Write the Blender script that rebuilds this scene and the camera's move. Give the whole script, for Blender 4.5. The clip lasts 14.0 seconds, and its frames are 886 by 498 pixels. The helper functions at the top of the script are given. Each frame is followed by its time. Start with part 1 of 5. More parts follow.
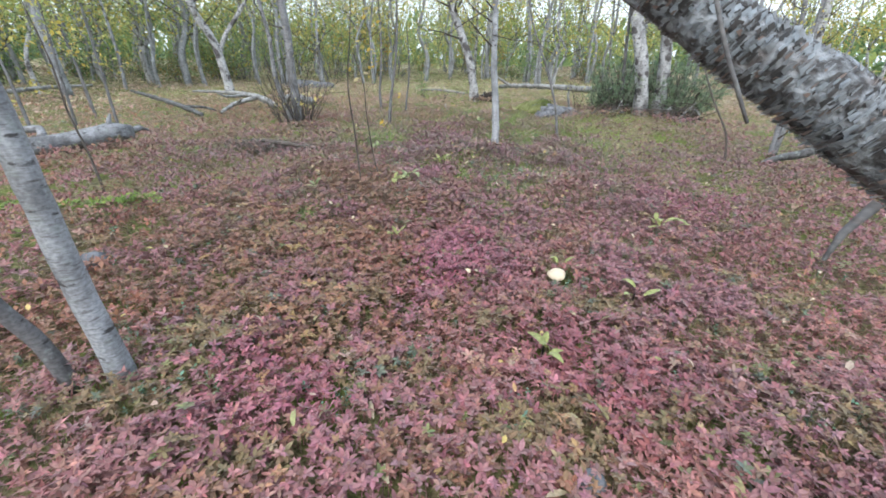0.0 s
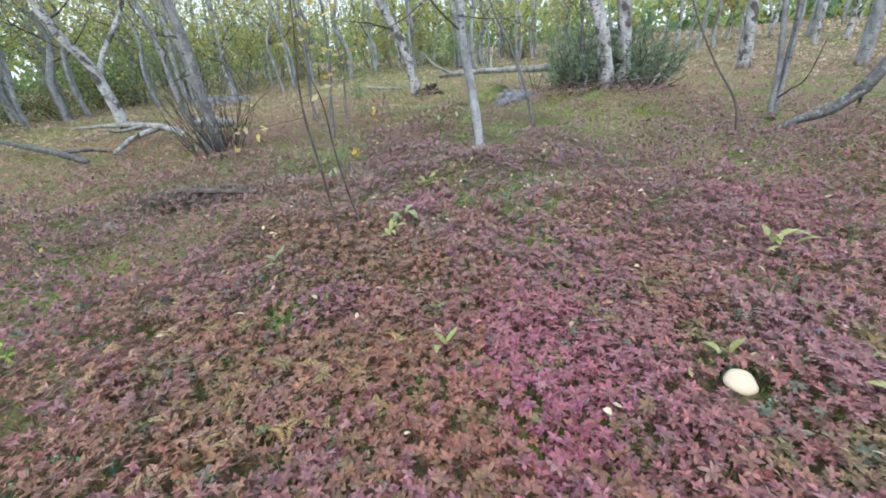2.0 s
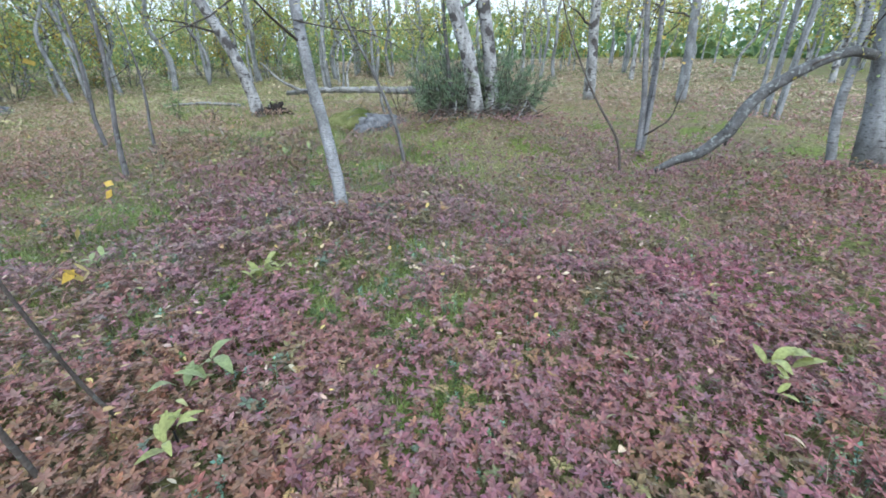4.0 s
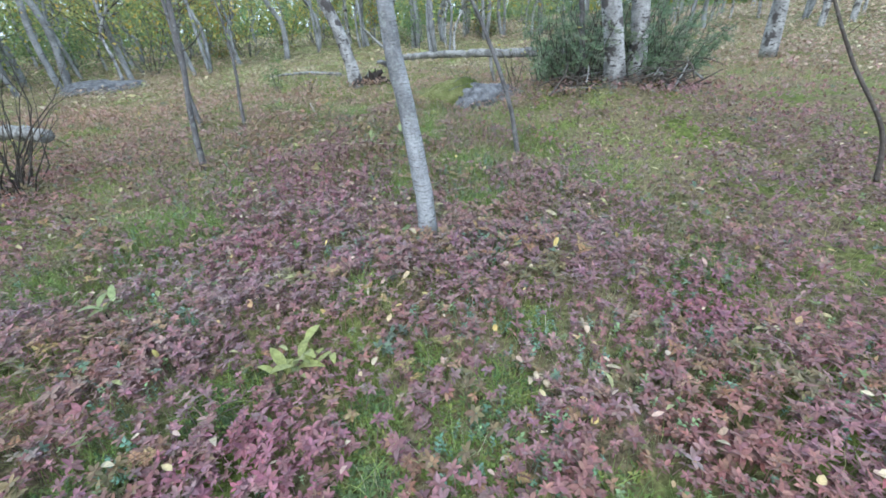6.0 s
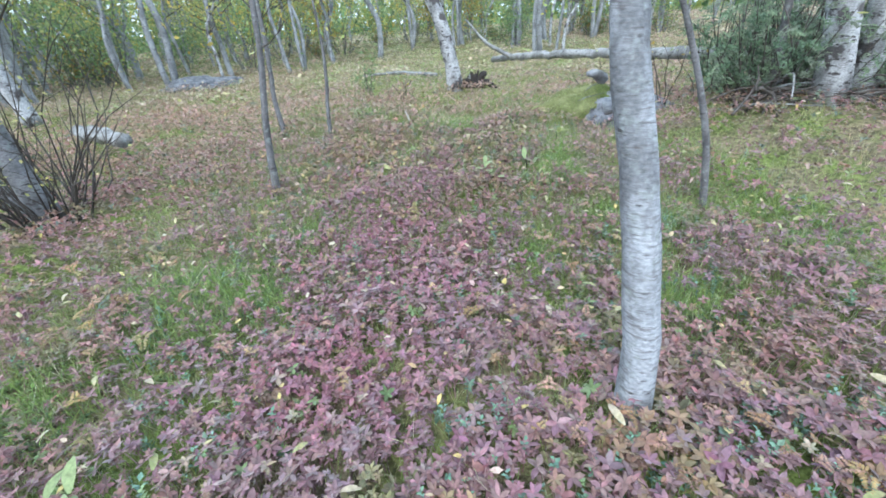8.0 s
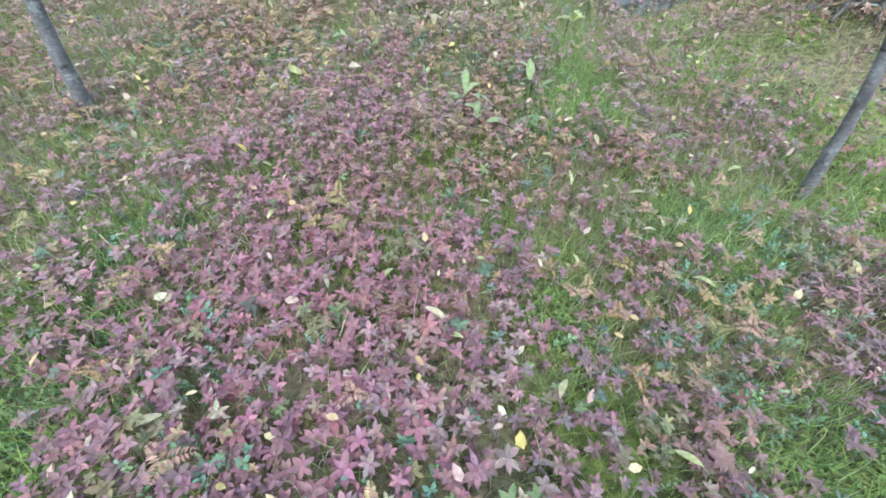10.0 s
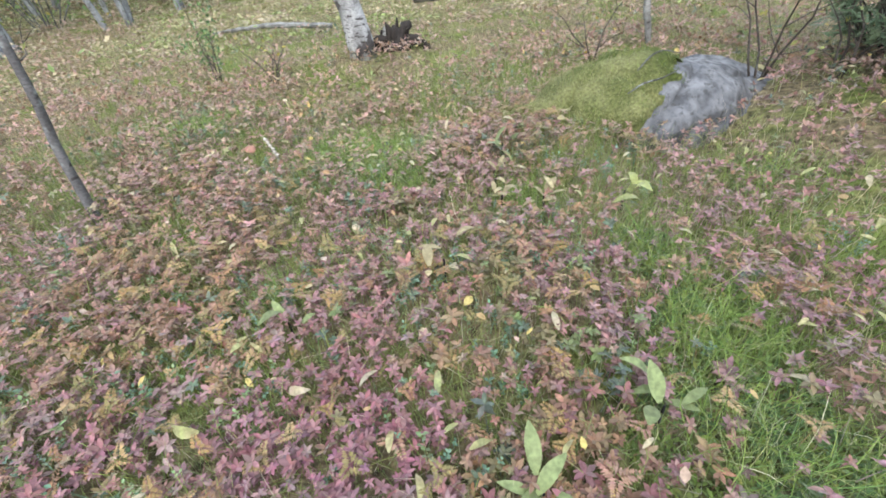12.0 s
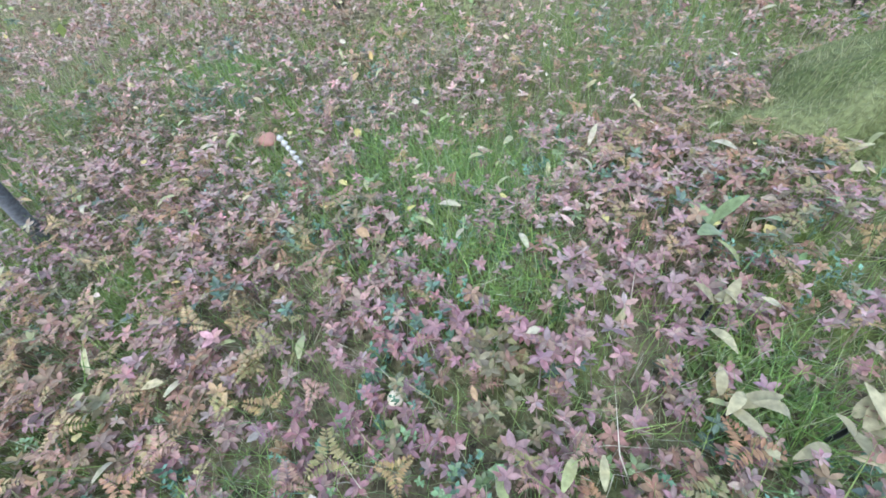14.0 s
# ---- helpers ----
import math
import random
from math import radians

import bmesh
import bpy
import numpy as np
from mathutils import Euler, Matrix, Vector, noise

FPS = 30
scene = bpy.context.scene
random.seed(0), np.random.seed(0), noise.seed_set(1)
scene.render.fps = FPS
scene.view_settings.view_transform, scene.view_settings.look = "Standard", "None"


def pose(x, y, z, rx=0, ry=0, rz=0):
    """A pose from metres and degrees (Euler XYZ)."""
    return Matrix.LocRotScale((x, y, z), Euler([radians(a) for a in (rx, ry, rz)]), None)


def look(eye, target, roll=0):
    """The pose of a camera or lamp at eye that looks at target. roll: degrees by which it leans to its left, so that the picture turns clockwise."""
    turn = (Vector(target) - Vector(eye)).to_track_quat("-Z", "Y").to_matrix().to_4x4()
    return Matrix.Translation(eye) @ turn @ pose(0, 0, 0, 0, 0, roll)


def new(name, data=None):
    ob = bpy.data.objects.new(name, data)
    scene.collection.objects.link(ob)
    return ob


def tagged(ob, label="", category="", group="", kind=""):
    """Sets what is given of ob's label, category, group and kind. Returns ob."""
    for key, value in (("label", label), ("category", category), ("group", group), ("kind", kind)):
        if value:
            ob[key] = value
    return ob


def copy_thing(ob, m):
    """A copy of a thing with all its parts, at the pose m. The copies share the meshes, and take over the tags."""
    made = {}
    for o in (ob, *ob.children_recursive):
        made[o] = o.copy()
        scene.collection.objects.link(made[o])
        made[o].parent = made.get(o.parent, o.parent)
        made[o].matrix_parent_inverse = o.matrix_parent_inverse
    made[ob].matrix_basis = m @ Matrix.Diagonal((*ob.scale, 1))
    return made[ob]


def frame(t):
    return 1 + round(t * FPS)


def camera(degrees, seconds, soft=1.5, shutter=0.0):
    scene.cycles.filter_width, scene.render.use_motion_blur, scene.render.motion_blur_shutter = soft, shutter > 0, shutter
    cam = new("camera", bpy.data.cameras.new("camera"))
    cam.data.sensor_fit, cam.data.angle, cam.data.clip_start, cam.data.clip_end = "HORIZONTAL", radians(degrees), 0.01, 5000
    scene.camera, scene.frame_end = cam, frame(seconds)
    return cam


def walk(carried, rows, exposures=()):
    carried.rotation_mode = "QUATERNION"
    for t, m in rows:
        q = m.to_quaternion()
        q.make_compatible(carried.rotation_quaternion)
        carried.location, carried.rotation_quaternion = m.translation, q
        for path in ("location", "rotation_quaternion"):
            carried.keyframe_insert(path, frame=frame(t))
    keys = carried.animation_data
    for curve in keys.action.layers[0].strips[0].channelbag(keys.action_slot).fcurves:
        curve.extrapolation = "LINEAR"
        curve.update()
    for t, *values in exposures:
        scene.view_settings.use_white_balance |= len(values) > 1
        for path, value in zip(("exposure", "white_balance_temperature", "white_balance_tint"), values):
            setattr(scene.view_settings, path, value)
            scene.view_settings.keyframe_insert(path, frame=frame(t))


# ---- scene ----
cam = camera(94.9, 14.0, soft=1.75)

PATH = [
    (0, (-0.056, 0.219, 1.037), (-0.064, 2.032, 0.191), 1.2),
    (0.5, (-0.295, 0.522, 1.128), (-0.596, 2.31, 0.286), -5.0),
    (1, (-0.551, 0.861, 1.066), (-0.767, 2.656, 0.211), -5.5),
    (1.5, (-0.603, 1.056, 1.139), (-0.475, 2.895, 0.363), -0.3),
    (2, (-0.554, 1.46, 1.064), (-0.306, 3.233, 0.174), -5.4),
    (2.5, (-0.522, 1.733, 1.016), (0.024, 3.467, 0.182), -4.6),
    (2.7, (-0.516, 1.916, 1.004), (0.248, 3.564, 0.167), -3.3),
    (4.8, (0.106, 3.083, 1.14), (0.96, 4.669, 0.271), -1.0),
    (5, (0.165, 3.191, 1.106), (0.947, 4.824, 0.256), -2.7),
    (5.5, (0.293, 3.542, 1.096), (0.906, 5.242, 0.238), -7.0),
    (6, (0.219, 3.907, 1.042), (0.602, 5.602, 0.052), -4.3),
    (6.5, (0.187, 4.195, 0.99), (0.434, 5.883, -0.053), -2.3),
    (7, (0.157, 4.586, 1.003), (0.293, 6.167, -0.215), -5.6),
    (7.5, (0.067, 4.953, 1.03), (0.188, 6.657, -0.011), -5.8),
    (7.7, (0.05, 5.034, 1.02), (0.107, 6.783, 0.052), -4.8),
    (9.8, (0.104, 6.391, 0.883), (0.285, 7.79, -0.535), 2.3),
    (10, (0.112, 6.503, 0.887), (0.378, 7.817, -0.597), 3.6),
    (10.5, (0.076, 6.892, 0.885), (0.43, 8.211, -0.577), 2.2),
    (11, (0.179, 7.235, 0.857), (0.529, 8.678, -0.483), -3.3),
    (11.5, (0.262, 7.577, 0.851), (0.51, 9.093, -0.429), -9.2),
    (12, (0.311, 7.922, 0.886), (0.637, 9.474, -0.332), -6.7),
    (12.5, (0.468, 8.251, 0.843), (0.636, 9.837, -0.365), -11.8),
    (13, (0.488, 8.513, 0.776), (0.449, 10.032, -0.524), -13.7),
    (13.5, (0.456, 8.74, 0.816), (0.553, 10.146, -0.604), -3.0),
    (14, (0.428, 9.064, 0.759), (0.351, 10.434, -0.696), -8.7),
]
walk(cam, [(t, look(eye, target, roll)) for t, eye, target, roll in PATH],
     exposures=((0.0, 1.0, 6850, 11), (1.5, 0.92, 6750, 11), (2.5, 0.94, 6600, 10), (5.0, 0.86, 6200, 8), (6.0, 0.93, 6200, 8), (7.0, 1.2, 6200, 9), (7.5, 1.25, 6050, 8), (10.0, 1.38, 6150, 7),
                (10.5, 1.38, 6150, 8), (11.5, 1.22, 7100, 11), (12.0, 1.17, 7000, 13), (12.5, 1.02, 6350, 11.5), (13.5, 1.07, 5780, 10.5), (14.0, 1.14, 5700, 8.5)))


# ---- world and light: a bright overcast autumn day ----
world = bpy.data.worlds.new("sky")
scene.world = world
world.use_nodes = True
wn, wl = world.node_tree.nodes, world.node_tree.links
sky = wn.new("ShaderNodeTexSky")
sky.sky_type, sky.sun_disc = "NISHITA", False
sky.sun_elevation, sky.sun_rotation = radians(38), radians(200)
sky.air_density, sky.dust_density, sky.ozone_density = 1.0, 4.0, 1.0
cloud = wn.new("ShaderNodeMix")
cloud.data_type = "RGBA"
cloud.inputs["Factor"].default_value = 0.75
wl.new(sky.outputs["Color"], cloud.inputs["A"])
cloud.inputs["B"].default_value = (7.7, 9.2, 11.2, 1)
wl.new(cloud.outputs["Result"], wn["Background"].inputs["Color"])
wn["Background"].inputs["Strength"].default_value = 0.115
sun = new("sun", bpy.data.lights.new("sun", "SUN"))
sun.data.energy, sun.data.angle, sun.data.color = 0.9, radians(25), (1.0, 0.97, 0.93)
sun.matrix_world = look((0, 0, 30), (6, 22, 0))


# ---- numbers and shapes ----
rng = np.random.default_rng(7)


def vnoise(x, y, scale, seed=0):
    """Smooth value noise, 0 to 1."""
    x, y = np.asarray(x, float) / scale + seed * 17.3, np.asarray(y, float) / scale - seed * 9.1
    i, j = np.floor(x), np.floor(y)
    fx, fy = x - i, y - j
    fx, fy = fx * fx * (3 - 2 * fx), fy * fy * (3 - 2 * fy)

    def h(a, b):
        v = np.sin(a * 127.1 + b * 311.7 + seed * 74.7) * 43758.5453
        return v - np.floor(v)
    return (h(i, j) * (1 - fx) + h(i + 1, j) * fx) * (1 - fy) + (h(i, j + 1) * (1 - fx) + h(i + 1, j + 1) * fx) * fy


def bump(x, y, cx, cy, r):
    return np.exp(-((x - cx) ** 2 + (y - cy) ** 2) / (r * r))


# rises and dips of the ground: x, y, radius, height
RISES = [(0.5, 5.7, 0.9, 0.09), (0.4, 2.7, 0.9, -0.06), (-1.6, 4.9, 0.7, 0.16), (-1.34, 1.40, 0.42, 0.11), (3.8, 9.0, 1.3, 0.27), (0.3, 11.6, 0.6, -0.12), (1.2, 10.0, 0.7, 0.05),
         (-2.35, 2.5, 1.0, 0.20), (1.15, 7.5, 0.5, 0.07), (1.0, 8.8, 0.5, 0.07), (-0.2, 7.7, 0.5, 0.05), (0.5, 4.2, 0.6, -0.05), (0.78, 10.4, 0.4, -0.07), (0.5, 9.0, 0.5, 0.04),
         (1.85, 7.4, 0.5, -0.03), (2.05, 9.55, 0.35, -0.05), (2.95, 9.75, 0.5, 0.05), (1.45, 9.65, 0.35, 0.05), (0.8, 12.6, 0.8, 0.07), (-4.0, 4.4, 1.2, 0.12), (9.5, 8.0, 2.8, 0.10)]


def hummock(x, y):
    """0 in the dips between cushions of plants, 1 on top of them."""
    n = 0.65 * vnoise(x, y, 0.62, 1) + 0.35 * vnoise(x + 0.3 * y, y, 0.33, 21)
    return np.clip(0.5 + 1.5 * (n - 0.5), 0, 1)


def canopy(x, y):
    """Height of the tops of the low plants."""
    x, y = np.asarray(x, float), np.asarray(y, float)
    d = np.sqrt(np.maximum(0, y - 8.5) ** 2 + (0.7 * np.maximum(0, np.abs(x - 0.3) - 4)) ** 2)
    z = -0.09 + 0.9 * (1 - np.exp(-0.03 * d))
    for cx, cy, r, h in RISES:
        z = z + h * bump(x, y, cx, cy, r)
    return z + (0.13 - 0.055 * np.clip((y - 6.5) / 2, 0, 1)) * (hummock(x, y) - 0.5) + 0.05 * (vnoise(x, y, 1.9, 2) - 0.5)


def soil(x, y):
    return canopy(x, y) - 0.10


def at(x, y, lift=0.0):
    """A point on the soil."""
    return Vector((x, y, float(soil(x, y)) + lift))


def mesh_from(name, verts, tris, tint=None, mat=None, smooth=False):
    """A mesh from numpy arrays of places, triangles and colours."""
    me = bpy.data.meshes.new(name)
    n, t = len(verts), len(tris)
    me.vertices.add(n)
    me.vertices.foreach_set("co", np.asarray(verts, np.float32).ravel())
    me.loops.add(t * 3)
    me.loops.foreach_set("vertex_index", np.asarray(tris, np.int32).ravel())
    me.polygons.add(t)
    me.polygons.foreach_set("loop_start", np.arange(0, t * 3, 3, dtype=np.int32))
    if smooth:
        me.polygons.foreach_set("use_smooth", np.ones(t, bool))
    if tint is not None:
        a = me.attributes.new("tint", "FLOAT_COLOR", "POINT")
        a.data.foreach_set("color", np.concatenate([tint, np.ones((n, 1))], 1).astype(np.float32).ravel())
    me.update(calc_edges=True)
    if mat:
        me.materials.append(mat)
    return me


def leaf_shape(length, width, sag=0.0, fold=0.15):
    """A leaf along +x, folded at its midrib: 5 places, 4 triangles."""
    v = [(0, 0, 0), (length * 0.52, width / 2, fold * width), (length * 0.52, -width / 2, fold * width),
         (length * 0.5, 0, 0), (length, 0, -sag)]
    return np.array(v), np.array([(0, 3, 1), (0, 2, 3), (1, 3, 4), (2, 4, 3)])


def small_leaf(length, width, sag=0.0):
    """A flat pointed leaf along +x: 4 places, 2 triangles."""
    return np.array([(0, 0, 0), (length * 0.5, width / 2, 0.1 * width), (length, 0, -sag), (length * 0.5, -width / 2, 0.1 * width)]), np.array([(0, 2, 1), (0, 3, 2)])


def turned(v, rz=0.0, ry=0.0):
    """Places tilted up by ry, then turned about z by rz."""
    c, s = math.cos(ry), math.sin(ry)
    v = np.stack([v[:, 0] * c - v[:, 2] * s, v[:, 1], v[:, 0] * s + v[:, 2] * c], 1)
    c, s = math.cos(rz), math.sin(rz)
    return np.stack([v[:, 0] * c - v[:, 1] * s, v[:, 0] * s + v[:, 1] * c, v[:, 2]], 1)


def joined(pieces):
    vs, ts, n = [], [], 0
    for v, t in pieces:
        vs.append(v), ts.append(t + n)
        n += len(v)
    return np.concatenate(vs), np.concatenate(ts)


def stem_shape(h, r=0.002):
    v = np.array([(r, 0, -h), (-r / 2, r, -h), (-r / 2, -r, -h), (0, 0, 0)])
    return v, np.array([(0, 1, 3), (1, 2, 3), (2, 0, 3)])


def ovate_leaf(length, width, sag=0.0, cup=0.12):
    """A broad pointed leaf along +x with raised margins: 6 places, 4 triangles."""
    L, w = length, width / 2
    v = np.array([(0, 0, 0), (L * 0.30, w * 0.85, cup * w), (L * 0.66, w * 0.8, cup * w - 0.4 * sag), (L, 0, -sag), (L * 0.66, -w * 0.8, cup * w - 0.4 * sag), (L * 0.30, -w * 0.85, cup * w)])
    return v, np.array([(0, 2, 1), (0, 3, 2), (0, 4, 3), (0, 5, 4)])


PLAIN_LEAF = np.array([(0, 3, 1), (0, 5, 3)])


def whorl(seed, leaves=6, lower=3, size=0.025, plain_top=False):
    """A dwarf cornel shoot: a flat star of broad pointed leaves over a looser lower tier; its top lies at 0."""
    r = random.Random(seed)
    out = []
    rise = r.uniform(0.05, 0.55)
    for k in range(leaves):
        L = size * r.uniform(0.78, 1.15)
        v, t = ovate_leaf(L, L * r.uniform(0.42, 0.58), L * r.uniform(-0.05, 0.3), r.uniform(0.0, 0.5))
        out.append((turned(v, 2 * math.pi * k / leaves + r.uniform(-0.22, 0.22), rise + r.uniform(-0.45, 0.4)), PLAIN_LEAF if plain_top else t))
    for k in range(lower):
        L = size * r.uniform(0.7, 1.1)
        v, t = ovate_leaf(L, L * r.uniform(0.45, 0.6), L * r.uniform(0, 0.3), 0.2)
        v = turned(v, 2 * math.pi * k / max(lower, 1) + 0.5 + r.uniform(-0.4, 0.4), r.uniform(-0.2, 0.5))
        v[:, 2] -= size * r.uniform(0.5, 0.9)
        out.append((v, PLAIN_LEAF))
    out.append(stem_shape(0.09))
    return joined(out)


def frond(seed, length=0.042):
    """A small fern: two or three flat feathered blades on a wiry stalk; its top lies at 0."""
    r = random.Random(seed)
    out = []
    a0 = r.uniform(0, 6.28)
    for b in range(r.choice((2, 3, 3))):
        L, rise = length * r.uniform(0.7, 1.1), r.uniform(-0.1, 0.45)
        for k in range(7):
            u = 0.12 + 0.80 * k / 6
            w = L * 0.36 * (1 - u) ** 0.8 + 0.006
            for side in (-1, 1):
                v, t = small_leaf(w, 0.27 * w + 0.002, 0.2 * w)
                v = turned(v, side * r.uniform(0.95, 1.25), r.uniform(-0.1, 0.2)) + np.array((L * u, 0, -0.25 * L * u * u))
                out.append((turned(v, a0 + b * 2.09, rise), t))
    out.append(stem_shape(0.09))
    return joined(out)


def sprig(seed):
    """An upright evergreen sprig with small oval leaves."""
    r = random.Random(seed)
    out = []
    for k in range(9):
        L = r.uniform(0.010, 0.017)
        v, t = small_leaf(L, L * 0.62, 0.1 * L)
        v = turned(v, 2.4 * k + r.uniform(-0.3, 0.3), r.uniform(0.1, 0.8))
        v[:, 2] -= 0.006 * k
        out.append((v, t))
    out.append(stem_shape(0.08))
    return joined(out)


def tuft(seed, leaves, size):
    """A plainer shoot for ground that stays further off."""
    r = random.Random(seed)
    out = []
    for k in range(leaves):
        v, t = small_leaf(size * r.uniform(0.7, 1.2), size * r.uniform(0.45, 0.6), size * r.uniform(-0.1, 0.4))
        out.append((turned(v, 2 * math.pi * k / leaves + r.uniform(-0.5, 0.5), r.uniform(-0.2, 1.0)), t))
    return joined(out)


def blade(seed, h=0.14):
    """A bent blade of grass."""
    r = random.Random(seed)
    b, w = r.uniform(0.2, 0.8) * h, 0.0010
    v = np.array([(0, -w, 0), (0, w, 0), (b * 0.3, -w * 0.8, h * 0.6), (b * 0.3, w * 0.8, h * 0.6), (b, 0, h * r.uniform(0.8, 1.0))])
    return v, np.array([(0, 1, 3), (0, 3, 2), (2, 3, 4)])


def scatter(shapes, x, y, z, size, tint, tilt=0.25, shade=0.16, per_leaf=4):
    """Copies of the shapes at the given places, joined: places, triangles and colours."""
    vs, ts, cs, n0 = [], [], [], 0
    pick = rng.integers(0, len(shapes), len(x))
    for k, (sv, st) in enumerate(shapes):
        m = pick == k
        n = int(m.sum())
        if not n:
            continue
        a, lean, lean_way = rng.uniform(0, 2 * np.pi, n), rng.normal(0, tilt, n), rng.uniform(0, 2 * np.pi, n)
        v = sv[None] * np.asarray(size)[m][:, None, None]
        ca, sa = np.cos(a)[:, None], np.sin(a)[:, None]
        px, py, pz = v[..., 0] * ca - v[..., 1] * sa, v[..., 0] * sa + v[..., 1] * ca, v[..., 2]
        lx, ly = (np.cos(lean_way) * lean)[:, None], (np.sin(lean_way) * lean)[:, None]
        px, py, pz = px + lx * pz, py + ly * pz, pz - lx * px - ly * py
        vs.append(np.stack([px + x[m][:, None], py + y[m][:, None], pz + z[m][:, None]], -1).reshape(-1, 3))
        ts.append((st[None] + (np.arange(n) * len(sv))[:, None, None]).reshape(-1, 3) + n0)
        c = np.repeat(tint[m][:, None], len(sv), 1)
        leaves = (len(sv) + per_leaf - 1) // per_leaf
        g = rng.normal(1, shade, (n, leaves, 1)) * rng.normal(1, shade * 0.35, (n, leaves, 3))
        g = np.repeat(g, per_leaf, 1)[:, :len(sv)]
        cs.append(np.clip(c * g, 0.004, 0.95).reshape(-1, 3))
        n0 += n * len(sv)
    return np.concatenate(vs), np.concatenate(ts), np.concatenate(cs)


def tube(path, radii, seg=10, rough=0.0, seed=0, cap=True, most=10):
    """A tapering, slightly uneven tube along smooth points: places and triangles."""
    p = [Vector(q) for q in path]
    pts, rad = [], []
    for i in range(len(p) - 1):
        a, b, c, d = p[max(i - 1, 0)], p[i], p[i + 1], p[min(i + 2, len(p) - 1)]
        steps = max(1, min(most, int((c - b).length / max(radii[i] * 1.6, 0.03))))
        for k in range(steps):
            u = k / steps
            pts.append(0.5 * ((2 * b) + (c - a) * u + (2 * a - 5 * b + 4 * c - d) * u * u + (3 * b - a - 3 * c + d) * u ** 3))
            rad.append(radii[i] * (1 - u) + radii[i + 1] * u)
    pts.append(p[-1]), rad.append(radii[-1])
    r = random.Random(seed)
    ref = Vector((0.31, 0.95, 0.02))
    vs = []
    for i, (q, ra) in enumerate(zip(pts, rad)):
        d = (pts[min(i + 1, len(pts) - 1)] - pts[max(i - 1, 0)]).normalized()
        s = d.cross(ref).normalized()
        w = d.cross(s)
        off = r.gauss(0, rough * ra * 0.6)
        for k in range(seg):
            f = ra * (1 + rough * (noise.noise((q.x * 6 + k * 1.7, q.y * 6 + seed, q.z * 6)) + 0.3 * r.gauss(0, 1)))
            g = 2 * math.pi * k / seg
            vs.append(q + s * (math.cos(g) * f + off) + w * math.sin(g) * f)
    ts = []
    for i in range(len(pts) - 1):
        for k in range(seg):
            a, b = i * seg + k, i * seg + (k + 1) % seg
            ts += [(a, b, b + seg), (a, b + seg, a + seg)]
    if cap:
        vs += [pts[0], pts[-1]]
        e, l = len(vs) - 2, (len(pts) - 1) * seg
        for k in range(seg):
            ts += [(e, (k + 1) % seg, k), (len(vs) - 1, l + k, l + (k + 1) % seg)]
    return np.array([tuple(v) for v in vs]), np.array(ts)


def root(name, place, label, category, group=""):
    """An empty at a thing's base."""
    ob = new(name)
    ob.empty_display_size = 0.05
    ob.location = place
    return tagged(ob, label, category, group)


def part(name, shape, mat, parent, label="", tint=None, smooth=True):
    """One mesh object under a thing or a part, given in its thing's own coordinates."""
    v, t = shape
    ob = new(name, mesh_from(name, v, t, tint, mat, smooth))
    ob.parent = parent
    if label:
        ob["label"] = label
    return ob


# ---- materials ----
def material(name, rough=0.7):
    m = bpy.data.materials.new(name)
    m.use_nodes = True
    nt = m.node_tree
    b = nt.nodes["Principled BSDF"]
    b.inputs["Roughness"].default_value = rough
    b.inputs["Specular IOR Level"].default_value = 0.3
    return m, nt, b


def node(nt, kind, **inputs):
    n = nt.nodes.new(kind)
    for k, v in inputs.items():
        n.inputs[k.replace("_", " ")].default_value = v
    return n


def noise_node(nt, coord, scale, detail=4.0, stretch=None):
    n = node(nt, "ShaderNodeTexNoise", Scale=scale, Detail=detail)
    if stretch:
        mp = nt.nodes.new("ShaderNodeMapping")
        mp.inputs["Scale"].default_value = stretch
        nt.links.new(coord, mp.inputs["Vector"])
        coord = mp.outputs["Vector"]
    nt.links.new(coord, n.inputs["Vector"])
    return n.outputs["Fac"]


def ramp(nt, fac, stops):
    r = nt.nodes.new("ShaderNodeValToRGB")
    e = r.color_ramp.elements
    while len(e) < len(stops):
        e.new(0.5)
    for el, (p, c) in zip(e, stops):
        el.position = p
        el.color = (*c, 1) if len(c) == 3 else c
    nt.links.new(fac, r.inputs["Fac"])
    return r.outputs["Color"]


def mixed(nt, fac, a, b, blend="MIX"):
    m = nt.nodes.new("ShaderNodeMix")
    m.data_type, m.blend_type = "RGBA", blend
    for s, key in ((fac, "Factor"), (a, "A"), (b, "B")):
        if isinstance(s, (int, float)):
            m.inputs[key].default_value = s
        elif isinstance(s, tuple):
            m.inputs[key].default_value = (*s, 1)
        else:
            nt.links.new(s, m.inputs[key])
    return m.outputs["Result"]


def relief(nt, b, fac, strength, dist=0.01):
    bp = node(nt, "ShaderNodeBump", Strength=strength, Distance=dist)
    nt.links.new(fac, bp.inputs["Height"])
    nt.links.new(bp.outputs["Normal"], b.inputs["Normal"])


